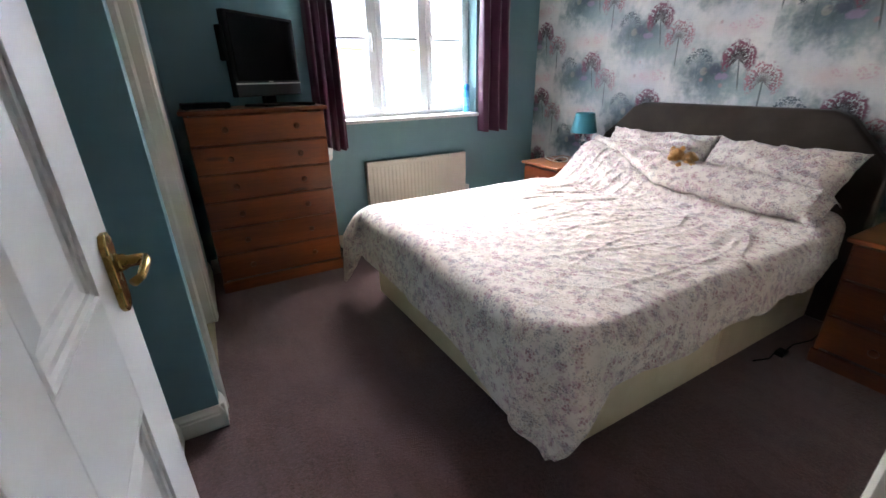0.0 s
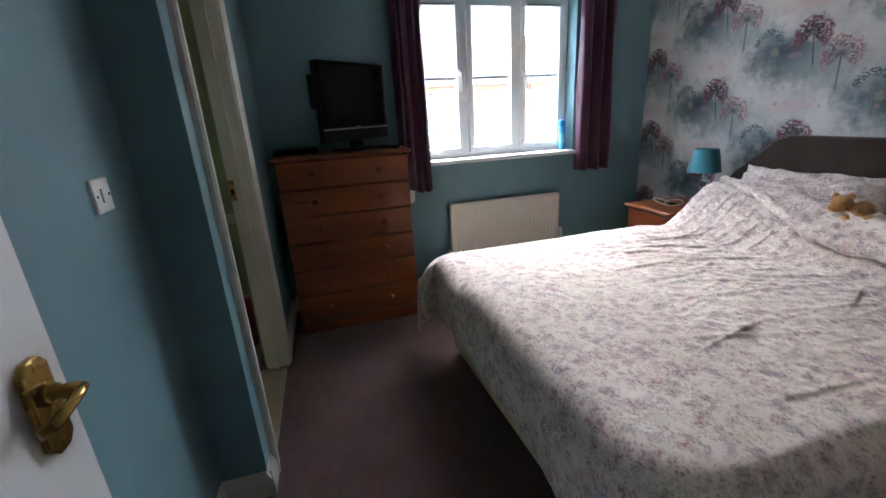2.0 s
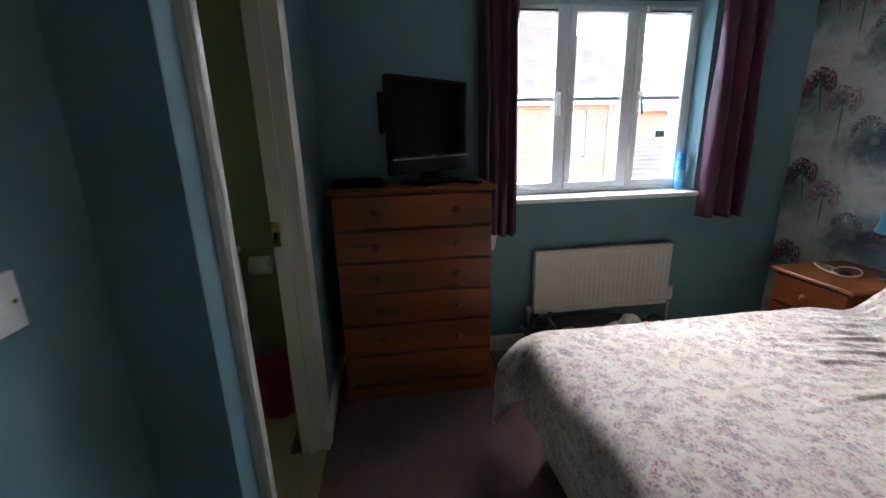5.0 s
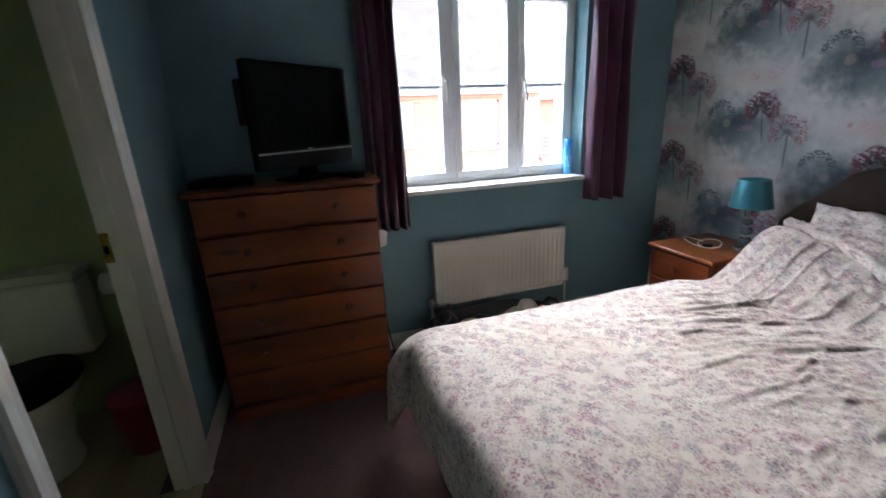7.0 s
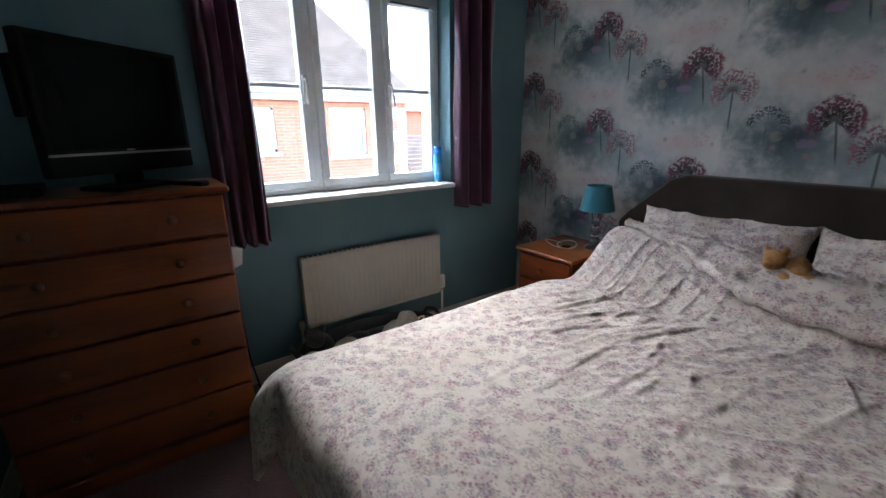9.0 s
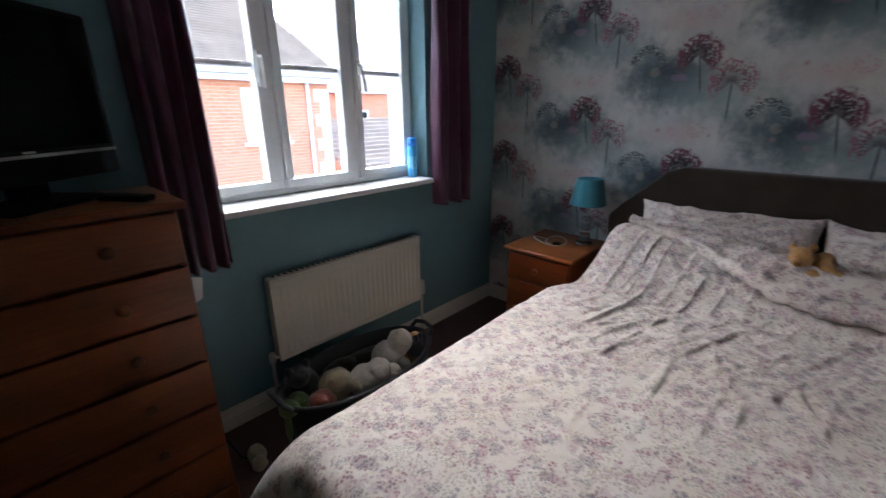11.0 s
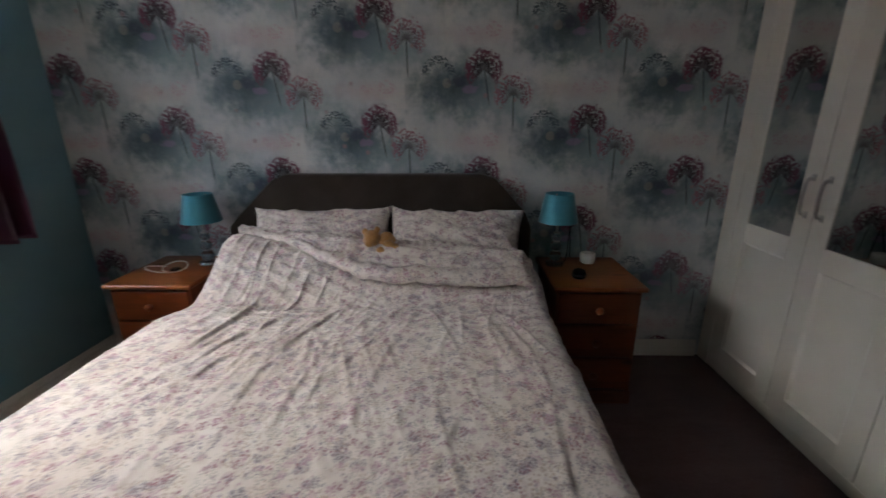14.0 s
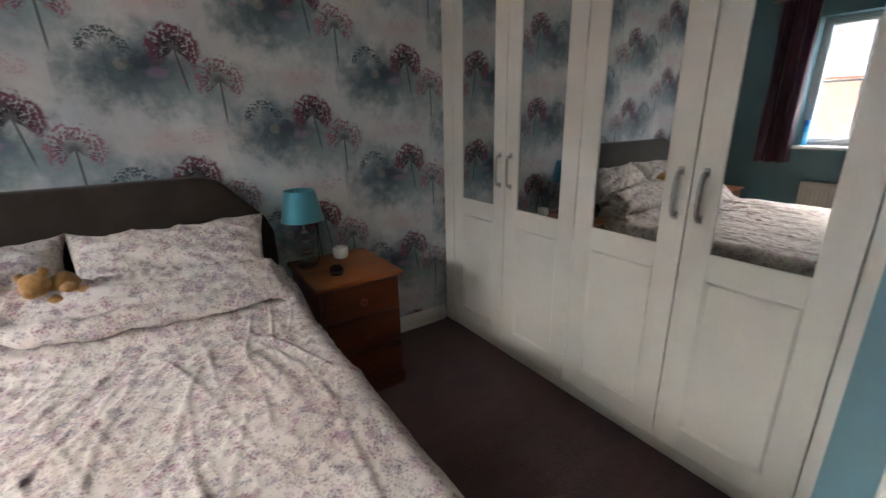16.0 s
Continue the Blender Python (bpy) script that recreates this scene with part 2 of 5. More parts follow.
def wallpaper():
    """Half-drop repeat, 0.5375 wide and 0.52 high: two allium heads, a grey umbel and washes of teal."""
    m = Mat("allium_wallpaper", 0.55, 0, 0.4)
    _, y, z = m.xyz()
    pw = m.pos()
    wob = m.noise(pw, 26, 3) - 0.5
    wob2 = m.noise(pw, 31, 3, 0.5, 0.4) - 0.5

    def local(du, dv):
        """Coordinates from a motif's middle, wrapped into its own cell."""
        a = (1.19 - y - du) / 0.5375
        k = (a + 0.5).op("FLOOR")
        lu = (a - k) * 0.5375
        half = (k * 0.5).op("FLOORED_MODULO", 1.0) * 0.52
        b = (z - 1.625 - dv - half) / 0.52
        lv = (b - (b + 0.5).op("FLOOR")) * 0.52
        return lu, lv

    def polar(lu, lv):
        r = (lu * lu + lv * lv).op("SQRT")
        return r, lv.op("ARCTAN2", lu)

    base = m.mix(m.noise(pw, 3.5, 4).step(0.3, 0.7), (0.59, 0.60, 0.59), (0.75, 0.735, 0.70))
    # washes of blue-green and rose
    for du, dv, su, sv, c, amt in ((-0.13, -0.125, 0.28, 0.165, (0.22, 0.305, 0.32), 1.0), (-0.14, -0.12, 0.21, 0.125, (0.085, 0.125, 0.14), 0.95),
                                   (-0.09, -0.10, 0.10, 0.05, (0.05, 0.08, 0.10), 0.7), (0.12, -0.20, 0.22, 0.12, (0.27, 0.36, 0.37), 0.8),
                                   (-0.06, 0.13, 0.17, 0.05, (0.66, 0.54, 0.53), 0.7)):
        lu, lv = local(du, dv)
        r = ((lu / su) * (lu / su) + (lv / sv) * (lv / sv)).op("SQRT") + wob * 1.0 + (m.noise(pw, 9, 4) - 0.5) * 1.3
        base = m.mix(r.step(1.45, 0.0) * amt, base, c)
    # grey umbel: fine ribs under a beaded dome
    lu, lv = local(-0.228, -0.05)
    r, a = polar(lu + wob * 0.006, lv)
    dome = r.step(0.088, 0.080) * r.step(0.040, 0.056) * lv.step(-0.015, 0.01)
    ribs = ((a * 8.0 + wob * 2.0).op("SINE").op("ABSOLUTE")).step(0.30, 0.10) * r.step(0.07, 0.064) * lv.step(-0.005, 0.012)
    beads = m.voronoi(m.vec(lu, lv), 120).step(0.62, 0.38)
    stem = lu.op("ABSOLUTE").step(0.003, 0.0015) * lv.step(0.0, -0.01) * lv.step(-0.12, -0.08)
    base = m.mix((dome * beads * 0.95).op("MAXIMUM", ribs * 0.8).op("MAXIMUM", stem * 0.4), base, (0.05, 0.075, 0.095))
    lu, lv = local(-0.185, -0.095)
    r, a = polar(lu, lv)
    base = m.mix((r + wob * 0.012).step(0.027, 0.019) * 0.34, base, (0.50, 0.44, 0.34))
    lu, lv = local(-0.125, -0.085)
    r, a = polar(lu, lv * 1.3)
    base = m.mix((r + wob2 * 0.09).step(0.055, 0.02) * 0.8, base, (0.06, 0.075, 0.11))
    lu, lv = local(-0.07, -0.125)
    r, a = polar(lu * 0.8, lv * 1.7)
    base = m.mix((r + wob2 * 0.05).step(0.04, 0.02) * 0.45, base, (0.40, 0.25, 0.42))
    # pale ghosts of flower heads
    for du, dv, s in ((0.04, 0.15, 0.05), (-0.06, 0.145, 0.035)):
        lu, lv = local(du, dv)
        r, a = polar(lu, lv * 1.25)
        base = m.mix((r + wob * 0.03).step(s, s * 0.75) * m.voronoi(m.vec(lu, lv), 75).step(0.62, 0.3) * 0.6, base, (0.60, 0.38, 0.43))

    def allium(du, dv, R, lean, petal, dark, bare, stemlen):
        """A flower head: fine rays from the stem's top, ending in pointed florets."""
        lu, lv = local(du, dv)
        cu, cv = lu, lv + R * 0.34
        r, a = polar(cu + wob * 0.012, cv + wob2 * 0.012)
        up = (a + 1.5708).op("FLOORED_MODULO", 6.28318)
        fan = up.step(0.55, 0.95) * up.step(5.75, 5.35)
        edge = (r + wob2 * 0.035).step(R * 1.52, R * 1.22)
        v = m.voronoi(m.vec(a * 3.3, r * 44.0), 2.1, rand=0.9)
        florets = v.step(0.70 if bare > 0.3 else 0.84, 0.38 if bare > 0.3 else 0.5) * edge * r.step(R * bare, R * (bare + 0.3)) * fan
        rays = ((a * 13.0 + wob * 2.4).op("SINE").op("ABSOLUTE")).step(0.42, 0.12) * r.step(R * 1.2, R * 0.9) * fan
        core = r.step(R * 0.62, R * 0.12) * fan
        line = (lu + (lv * lean)).op("ABSOLUTE").step(0.0058, 0.0030) * lv.step(-R * 0.25, -R * 0.4) * lv.step(-stemlen, -stemlen * 0.75)
        tone = m.mix((m.noise(pw, 130, 3, 0.6) * 0.55 + r.step(0.0, R * 1.4) * 0.45).step(0.72, 0.36), petal, dark)
        c = m.mix(line * 0.8, base, (0.06, 0.075, 0.08))
        c = m.mix(rays * 0.9, c, (0.08, 0.055, 0.07))
        c = m.mix(core * 0.75, c, (0.075, 0.05, 0.06))
        return m.mix(florets * 0.97, c, tone)

    base = allium(0.152, -0.125, 0.070, 0.02, (0.37, 0.165, 0.20), (0.13, 0.045, 0.07), 0.36, 0.22)
    base = allium(0.0, -0.008, 0.069, 0.16, (0.185, 0.045, 0.085), (0.018, 0.005, 0.010), 0.08, 0.21)
    # scattered florets
    v = m.voronoi(pw, 7.5)
    base = m.mix((v + wob * 0.14).step(0.125, 0.05) * 0.65, base, (0.42, 0.24, 0.24))
    grain = m.noise(pw, 60, 5, 0.7)
    base = m.mix(grain.step(0.52, 0.72) * 0.22, base, (0.34, 0.38, 0.39))
    m.color(base)
    return m.bump(m.noise(pw, 240, 3), 0.2, 0.0008).m


PAPER = wallpaper()


def brickwork():
    m = Mat("orange_brick", 0.85)
    n = m.t.nodes.new("ShaderNodeTexBrick")
    m.t.links.new(m.pos((1, 1, 1), rot=(radians(-90), 0, 0)), n.inputs["Vector"])
    for k, v in (("Scale", 1.0), ("Brick Width", 0.225), ("Row Height", 0.075), ("Mortar Size", 0.006)):
        n.inputs[k].default_value = v
    n.inputs["Color1"].default_value = (0.62, 0.225, 0.12, 1)
    n.inputs["Color2"].default_value = (0.54, 0.185, 0.095, 1)
    n.inputs["Mortar"].default_value = (0.60, 0.36, 0.26, 1)
    m.t.links.new(n.outputs[0], m.b.inputs["Base Color"])
    return m.m


BRICK = brickwork()
TILE = paint("grey_brown_roof_tile", (0.36, 0.258, 0.205), 0.8, 0.14)
GRASS = paint("grey_paving", (0.2, 0.2, 0.18), 0.9, 0.2)


# ==== mesh helpers ====
def box(bm, a, b, bevel=0.0, seg=2):
    """A box from corner a to corner b, with rounded edges."""
    made = bmesh.ops.create_cube(bm, size=1.0)["verts"]
    for v in made:
        v.co = [a[i] + (v.co[i] + 0.5) * (b[i] - a[i]) for i in range(3)]
    if bevel > 0:
        edges = list({e for v in made for e in v.link_edges})
        bmesh.ops.bevel(bm, geom=edges, offset=bevel, segments=seg, profile=0.5, affect="EDGES")
    return bm


def boxes(*items, bevel=0.0, seg=2):
    bm = bmesh.new()
    for a, b in items:
        box(bm, a, b, bevel, seg)
    return bm


def lathe(profile, n=28, axis=(0, 0)):
    """A solid of revolution about z from (radius, height) pairs."""
    bm = bmesh.new()
    rings = []
    for r, z in profile:
        rings.append([bm.verts.new((axis[0] + r * math.cos(2 * math.pi * k / n), axis[1] + r * math.sin(2 * math.pi * k / n), z)) for k in range(n)])
    for lo, hi in zip(rings, rings[1:]):
        for k in range(n):
            bm.faces.new((lo[k], lo[(k + 1) % n], hi[(k + 1) % n], hi[k]))
    if profile[0][0] > 1e-4:
        bm.faces.new(rings[0][::-1])
    if profile[-1][0] > 1e-4:
        bm.faces.new(rings[-1])
    return bm


def tube(points, r, n=10):
    """A round bar along points."""
    bm = bmesh.new()
    pts = [Vector(p) for p in points]
    rings = []
    for i, p in enumerate(pts):
        d = (pts[min(i + 1, len(pts) - 1)] - pts[max(i - 1, 0)]).normalized()
        side = d.orthogonal() if i == 0 else (ref - d * ref.dot(d))
        ref = side.normalized()
        up = d.cross(ref)
        rings.append([bm.verts.new(p + (ref * math.cos(2 * math.pi * k / n) + up * math.sin(2 * math.pi * k / n)) * r) for k in range(n)])
    for lo, hi in zip(rings, rings[1:]):
        for k in range(n):
            bm.faces.new((lo[k], lo[(k + 1) % n], hi[(k + 1) % n], hi[k]))
    bm.faces.new(rings[0][::-1])
    bm.faces.new(rings[-1])
    return bm


def prism(outline, axis, lo, hi):
    """An outline in the two other axes, extruded along axis from lo to hi."""
    bm = bmesh.new()

    def at(p, h):
        q = list(p)
        q.insert(axis, h)
        return bm.verts.new(q)
    a, b = [at(p, lo) for p in outline], [at(p, hi) for p in outline]
    bm.faces.new(a), bm.faces.new(b[::-1])
    for i in range(len(a)):
        j = (i + 1) % len(a)
        bm.faces.new((a[j], a[i], b[i], b[j]))
    return bm


def grid(nu, nv, place):
    """A sheet of nu by nv points from place(u, v), with u and v from 0 to 1."""
    bm = bmesh.new()
    vs = [[bm.verts.new(place(i / (nu - 1), j / (nv - 1))) for j in range(nv)] for i in range(nu)]
    for i in range(nu - 1):
        for j in range(nv - 1):
            bm.faces.new((vs[i][j], vs[i + 1][j], vs[i + 1][j + 1], vs[i][j + 1]))
    return bm


def part(name, bm, material, parent=None, label="", smooth=False):
    """Links a bmesh as one mesh object under a thing or a part."""
    bmesh.ops.recalc_face_normals(bm, faces=bm.faces)
    me = bpy.data.meshes.new(name)
    bm.to_mesh(me)
    bm.free()
    me.materials.append(material)
    if smooth:
        for f in me.polygons:
            f.use_smooth = True
    ob = new(name, me)
    if parent:
        ob.parent = parent
    if label:
        ob["label"] = label
    return ob


def soft(ob, angle=40):
    """Smooth shading that keeps sharp edges."""
    ob.data.shade_smooth()
    ob.data.set_sharp_from_angle(angle=radians(angle))
    return ob


def thing(name, label, category, group="", at=(0, 0, 0), rz=0.0):
    ob = new(name)
    ob.matrix_world = pose(*at, 0, 0, rz)
    ob.empty_display_size = 0.1
    return tagged(ob, label, category, group)


def setting(name, bm, material, label="", category="", smooth=False):
    return tagged(part(name, bm, material, None, "", smooth), label, category, kind="structure")


# ==== shell of the bedroom ====
H = 2.36
floor = setting("floor", boxes(((-0.16, 0.24, -0.12), (2.9, 3.44, 0.0)), ((0.9, -0.75, -0.12), (2.9, 0.24, 0.0))), CARPET, "mauve-brown cut-pile carpet on the bedroom floor", "carpet")
setting("floor_hall", boxes(((-1.0, -1.6, -0.12), (0.9, 0.24, 0.0))), CARPET, "mauve-brown carpet on the landing", "carpet")
setting("floor_bathroom", boxes(((-1.6, 1.8, -0.12), (-0.16, 3.44, 0.004)), ((-0.16, 1.986, -0.11), (-0.0, 2.70, 0.003))), VINYL, "pale wood-look vinyl plank floor", "floor")
setting("ceiling", boxes(((-1.7, -1.7, H), (3.2, 3.44, H + 0.1))), CEIL, "plain white painted ceiling", "ceiling")
setting("wall_east", boxes(((2.9, -0.85, -0.12), (3.2, 3.74, H + 0.1))), PAPER, "wall papered with pink alliums on misty teal", "wall")
# window wall with its opening, and an unseen one added to light the shower room
WX0, WX1, WZ0, WZ1 = 0.985, 2.25, 0.965, 2.075
setting("wall_north", boxes(((-1.7, 3.44, -0.12), (-1.48, 3.74, H + 0.1)), ((-1.04, 3.44, -0.12), (WX0, 3.74, H + 0.1)), ((-1.48, 3.44, -0.12), (-1.04, 3.74, 1.50)), ((-1.48, 3.44, 1.95), (-1.04, 3.74, H + 0.1)), ((WX1, 3.44, -0.12), (2.9, 3.74, H + 0.1)),
                            ((WX0, 3.44, -0.12), (WX1, 3.74, WZ0)), ((WX0, 3.44, WZ1), (WX1, 3.74, H + 0.1))), TEAL, "teal painted wall around the window", "wall")
# boxed-in shower room: short face and side wall with a doorway
DY0, DY1, DZ = 1.985, 2.70, 2.0
setting("wall_ensuite", boxes(((-0.10, 1.84, 0.0), (0.0, DY0 - 0.03, H)), ((-0.10, DY1 + 0.03, 0.0), (0.0, 3.44, H)), ((-0.10, DY0 - 0.03, DZ + 0.03), (0.0, DY1 + 0.03, H))), TEAL, "teal painted wall with the shower-room doorway", "wall")
setting("wall_nib", boxes(((-0.28, 1.836, -0.12), (-0.0005, 1.8399, H)), ((-1.6, 1.72, -0.12), (-0.28, 1.84, H)), ((-0.28, 1.84, 0.0), (-0.1005, 1.8595, H))), TEAL, "short teal painted wall face", "wall")
setting("wall_west", boxes(((-0.28, 0.24, -0.12), (-0.155, 1.836, H))), TEAL, "teal painted wall behind the open door", "wall")
setting("wall_south", boxes(((0.79, 0.24, 0.0), (0.9, 0.34, H)), ((-0.155, 0.24, 0.0), (-0.055, 0.34, H)), ((-0.055, 0.24, 2.035), (0.79, 0.34, H))), TEAL, "teal painted wall round the bedroom doorway", "wall")
setting("wall_alcove", boxes(((0.79, -0.85, 0.0), (0.9, 0.2399, H)), ((0.9, -0.85, 0.0), (2.9, -0.75, H))), TEAL, "teal painted alcove wall beside the wardrobe", "wall")
setting("wall_hall", boxes(((-1.1, -1.7, 0.0), (0.9, -1.6, H)), ((-1.1, -1.6, 0.0), (-1.0, 0.24, H)), ((0.79, -1.6, 0.0), (0.9, -0.851, H)), ((-1.0, 0.24, 0.0), (-0.28, 0.34, H))), HALLW, "magnolia painted landing wall", "wall")
setting("wall_bathroom", boxes(((-1.6, 1.8401, 0.0), (-1.5, 3.44, H)), ((-1.5, 1.8401, 0.0), (-0.12, 1.86, H)), ((-1.04, 3.42, 0.0), (-0.12, 3.4399, H)), ((-0.12, 2.735, 0.0), (-0.1001, 3.42, H)), ((-0.12, 1.86, 0.0), (-0.1001, 1.95, H))), GREEN, "sage green painted shower-room wall", "wall")


def skirting(name, pieces):
    """Runs of moulded skirting: (axis, lo, hi, wall place, side)."""
    bm = bmesh.new()
    for axis, lo, hi, w, s in pieces:
        prof = [(w, 0.0), (w + s * 0.018, 0.0), (w + s * 0.018, 0.062), (w + s * 0.014, 0.068), (w + s * 0.014, 0.078), (w + s * 0.008, 0.088), (w + s * 0.004, 0.098), (w, 0.1)]
        piece = prism(prof, axis, lo, hi)
        me = bpy.data.meshes.new("tmp")
        piece.to_mesh(me)
        bm.from_mesh(me)
        bpy.data.meshes.remove(me)
        piece.free()
    return tagged(part(name, bm, SATIN), "cream gloss moulded skirting board", "skirting", kind="structure")


skirting("baseboard", [(0, 0.02, 2.9, 3.44, -1), (1, -0.10, 3.42, 2.9, -1), (0, -0.155, 0.018, 1.836, -1), (1, 1.818, 1.925, 0.0, 1), (1, 2.768, 3.42, 0.0, 1), (1, 0.36, 1.82, -0.155, 1), (1, -0.12, 0.34, 0.9, 1), (0, -1.0, -0.10, -1.6, 1)])


def casing(name, axis, lo, hi, top, face, side, wide=0.065, label=""):
    """Moulded architrave round an opening on a wall face."""
    bm = bmesh.new()
    s = side
    prof = [(0.0, 0.0), (0.0, 0.012), (0.012, 0.018), (0.024, 0.016), (0.036, 0.02), (wide - 0.006, 0.024), (wide, 0.016), (wide, 0.0)]

    def leg(place, out):
        pts = [(place + out * a, face + s * b) for a, b in prof]
        if axis == 1:
            pts = [(b, a) for a, b in pts]
        return prism(pts, 2, 0.0, top + wide * 0.999)
    pieces = [leg(lo, -1), leg(hi, 1)]
    pts = [(face + s * b, top + a) for a, b in prof]
    if axis == 1:
        pieces.append(prism(pts, 1, lo, hi))
    else:
        pieces.append(prism(pts, 0, lo, hi))
    for q in pieces:
        me = bpy.data.meshes.new("tmp")
        q.to_mesh(me)
        bm.from_mesh(me)
        bpy.data.meshes.remove(me)
        q.free()
    return tagged(part(name, bm, SATIN), label, "door frame", kind="structure")


casing("trim_ensuite", 1, DY0, DY1, DZ, 0.0, 1, label="cream gloss architrave round the shower-room doorway")
casing("trim_entry", 0, -0.02, 0.755, 2.0, 0.34, 1, label="white gloss architrave round the bedroom doorway")
lining = setting("door_frame_ensuite", boxes(((-0.105, DY0 - 0.029, 0.0), (-0.001, DY0, DZ)), ((-0.105, DY1, 0.0), (-0.001, DY1 + 0.029, DZ)), ((-0.105, DY0 - 0.029, DZ), (-0.001, DY1 + 0.029, DZ + 0.029)),
                                             ((-0.070, DY1 - 0.012, 0.0), (-0.045, DY1 - 0.0001, DZ)), ((-0.070, DY0 + 0.0001, 0.0), (-0.045, DY0 + 0.012, DZ))), SATIN, "cream gloss door lining with a stop", "door frame")
setting("door_frame_entry", boxes(((-0.054, 0.235, 0.0), (-0.021, 0.339, 2.0)), ((0.756, 0.235, 0.0), (0.789, 0.339, 2.0)), ((-0.054, 0.235, 2.0), (0.789, 0.339, 2.034))), GLOSS, "white gloss door lining", "door frame")


# ==== window ====
def window():
    w = tagged(new("window_1"), "white plastic casement window with three lights", "window", kind="structure")
    y0, y1 = 3.565, 3.625
    frame_bm = boxes(((WX0, y0, WZ0 + 0.02), (WX1, y1, 1.012)), ((WX0, y0, 2.05), (WX1, y1, WZ1)), ((WX0, y0, 1.012), (WX0 + 0.03, y1, 2.05)), ((WX1 - 0.03, y0, 1.012), (WX1, y1, 2.05)),
                     ((1.400, y0, 1.012), (1.436, y1, 2.05)), ((1.822, y0, 1.012), (1.858, y1, 2.05)), bevel=0.004)
    part("window_frame", frame_bm, PVC, w)
    for k, (a, b) in enumerate(((WX0 + 0.032, 1.398), (1.438, 1.820), (1.860, WX1 - 0.032))):
        s = 0.040
        z0, z1 = 1.014, 2.048
        sash = boxes(((a, y0 - 0.012, z0), (b, y1 - 0.01, z0 + s)), ((a, y0 - 0.012, z1 - s), (b, y1 - 0.01, z1)), ((a, y0 - 0.012, z0 + s), (a + s, y1 - 0.01, z1 - s)), ((b - s, y0 - 0.012, z0 + s), (b, y1 - 0.01, z1 - s)), bevel=0.005)
        sh = part("sash", sash, PVC, w)
        part("glazing_bar", boxes(((a + s, y0 + 0.008, 1.535), (b - s, y0 + 0.034, 1.556)), bevel=0.003), PVC, sh)
        for lo, hi in ((z0 + s, 1.535), (1.556, z1 - s)):
            g = part("pane", boxes(((a + s, y0 + 0.018, lo), (b - s, y0 + 0.024, hi))), PANE, sh)
            g.visible_shadow = False
        if k != 1:
            vent = part("trickle_vent", boxes(((a + 0.03, y0 - 0.030, z1 - 0.032), (b - 0.03, y0 - 0.0125, z1 - 0.008)), bevel=0.004), PLASTIC, sh)
            part("slot", boxes(((a + 0.05, y0 - 0.032, z1 - 0.037), (b - 0.05, y0 - 0.014, z1 - 0.0325))), BLACK, vent)
            hx = b - s * 0.5 if k == 0 else a + s * 0.5
            hd = part("handle", boxes(((hx - 0.013, y0 - 0.026, 1.455), (hx + 0.013, y0 - 0.0125, 1.60)), bevel=0.005), PLASTIC, sh, "white window handle")
            part("lever", tube([(hx, y0 - 0.024, 1.575), (hx, y0 - 0.05, 1.57), (hx, y0 - 0.055, 1.55), (hx + (0.004 if k == 0 else 0.02), y0 - 0.05, 1.45)], 0.008), PLASTIC, hd)
    setting("window_sill", boxes(((WX0 + 0.002, 3.375, 0.957), (WX1 - 0.002, 3.60, 0.984)), bevel=0.006, seg=3), GLOSS, "white gloss window board", "window sill")


window()
setting("trim_window", boxes(((WX0 - 0.004, 3.626, WZ0 - 0.004), (WX0 + 0.016, 3.745, WZ1 + 0.004)), ((WX1 - 0.016, 3.626, WZ0 - 0.004), (WX1 + 0.004, 3.745, WZ1 + 0.004)), ((WX0 + 0.016, 3.626, WZ1 - 0.016), (WX1 - 0.016, 3.745, WZ1 + 0.004)), ((WX0 + 0.016, 3.626, WZ0 - 0.004), (WX1 - 0.016, 3.80, WZ0 + 0.022))), PVC, "white outer lining and sill of the window", "window trim")


def curtain(name, x0, x1, zb, zt, folds, seed, flare):
    """A hanging curtain in soft folds, with a hem and thickness."""
    rnd = random.Random(seed)
    ph = [rnd.uniform(0, 6.28) for _ in range(4)]
    t = thing(name, "plum satin curtain drawn back, hanging to below the sill", "curtain", "window curtains")

    def place(u, v):
        z = zb + (zt - zb) * v
        w = 1 + flare * (1 - v)
        xm = (x0 + x1) / 2
        x = xm + (u - 0.5) * (x1 - x0) * w
        q = u * folds * 2 * math.pi
        amp = 0.024 + 0.012 * (1 - v)
        y = 3.345 + amp * math.sin(q + ph[0] + 0.5 * math.sin(v * 3 + ph[1])) + 0.008 * math.sin(q * 2.3 + ph[2] + v * 2) + 0.006 * math.sin(v * 9 + u * 11 + ph[3])
        x += 0.010 * math.sin(q * 1.0 + 1.5 + ph[0]) * (0.5 + v)
        return (x, y, z + 0.004 * math.sin(q + 1))
    ob = part("drape", grid(70, 60, place), PLUM, t, smooth=True)
    md = ob.modifiers.new("thick", "SOLIDIFY")
    md.thickness, md.offset = 0.003, 0
    hem = part("hem", grid(70, 3, lambda u, v: (place(u, 0)[0], place(u, 0)[1] - 0.0025, zb - 0.001 + 0.018 * v + 0.004 * math.sin(u * folds * 6.28 + 1))), PLUM, t, smooth=True)
    md = hem.modifiers.new("thick", "SOLIDIFY")
    md.thickness, md.offset = 0.003, 0
    return t


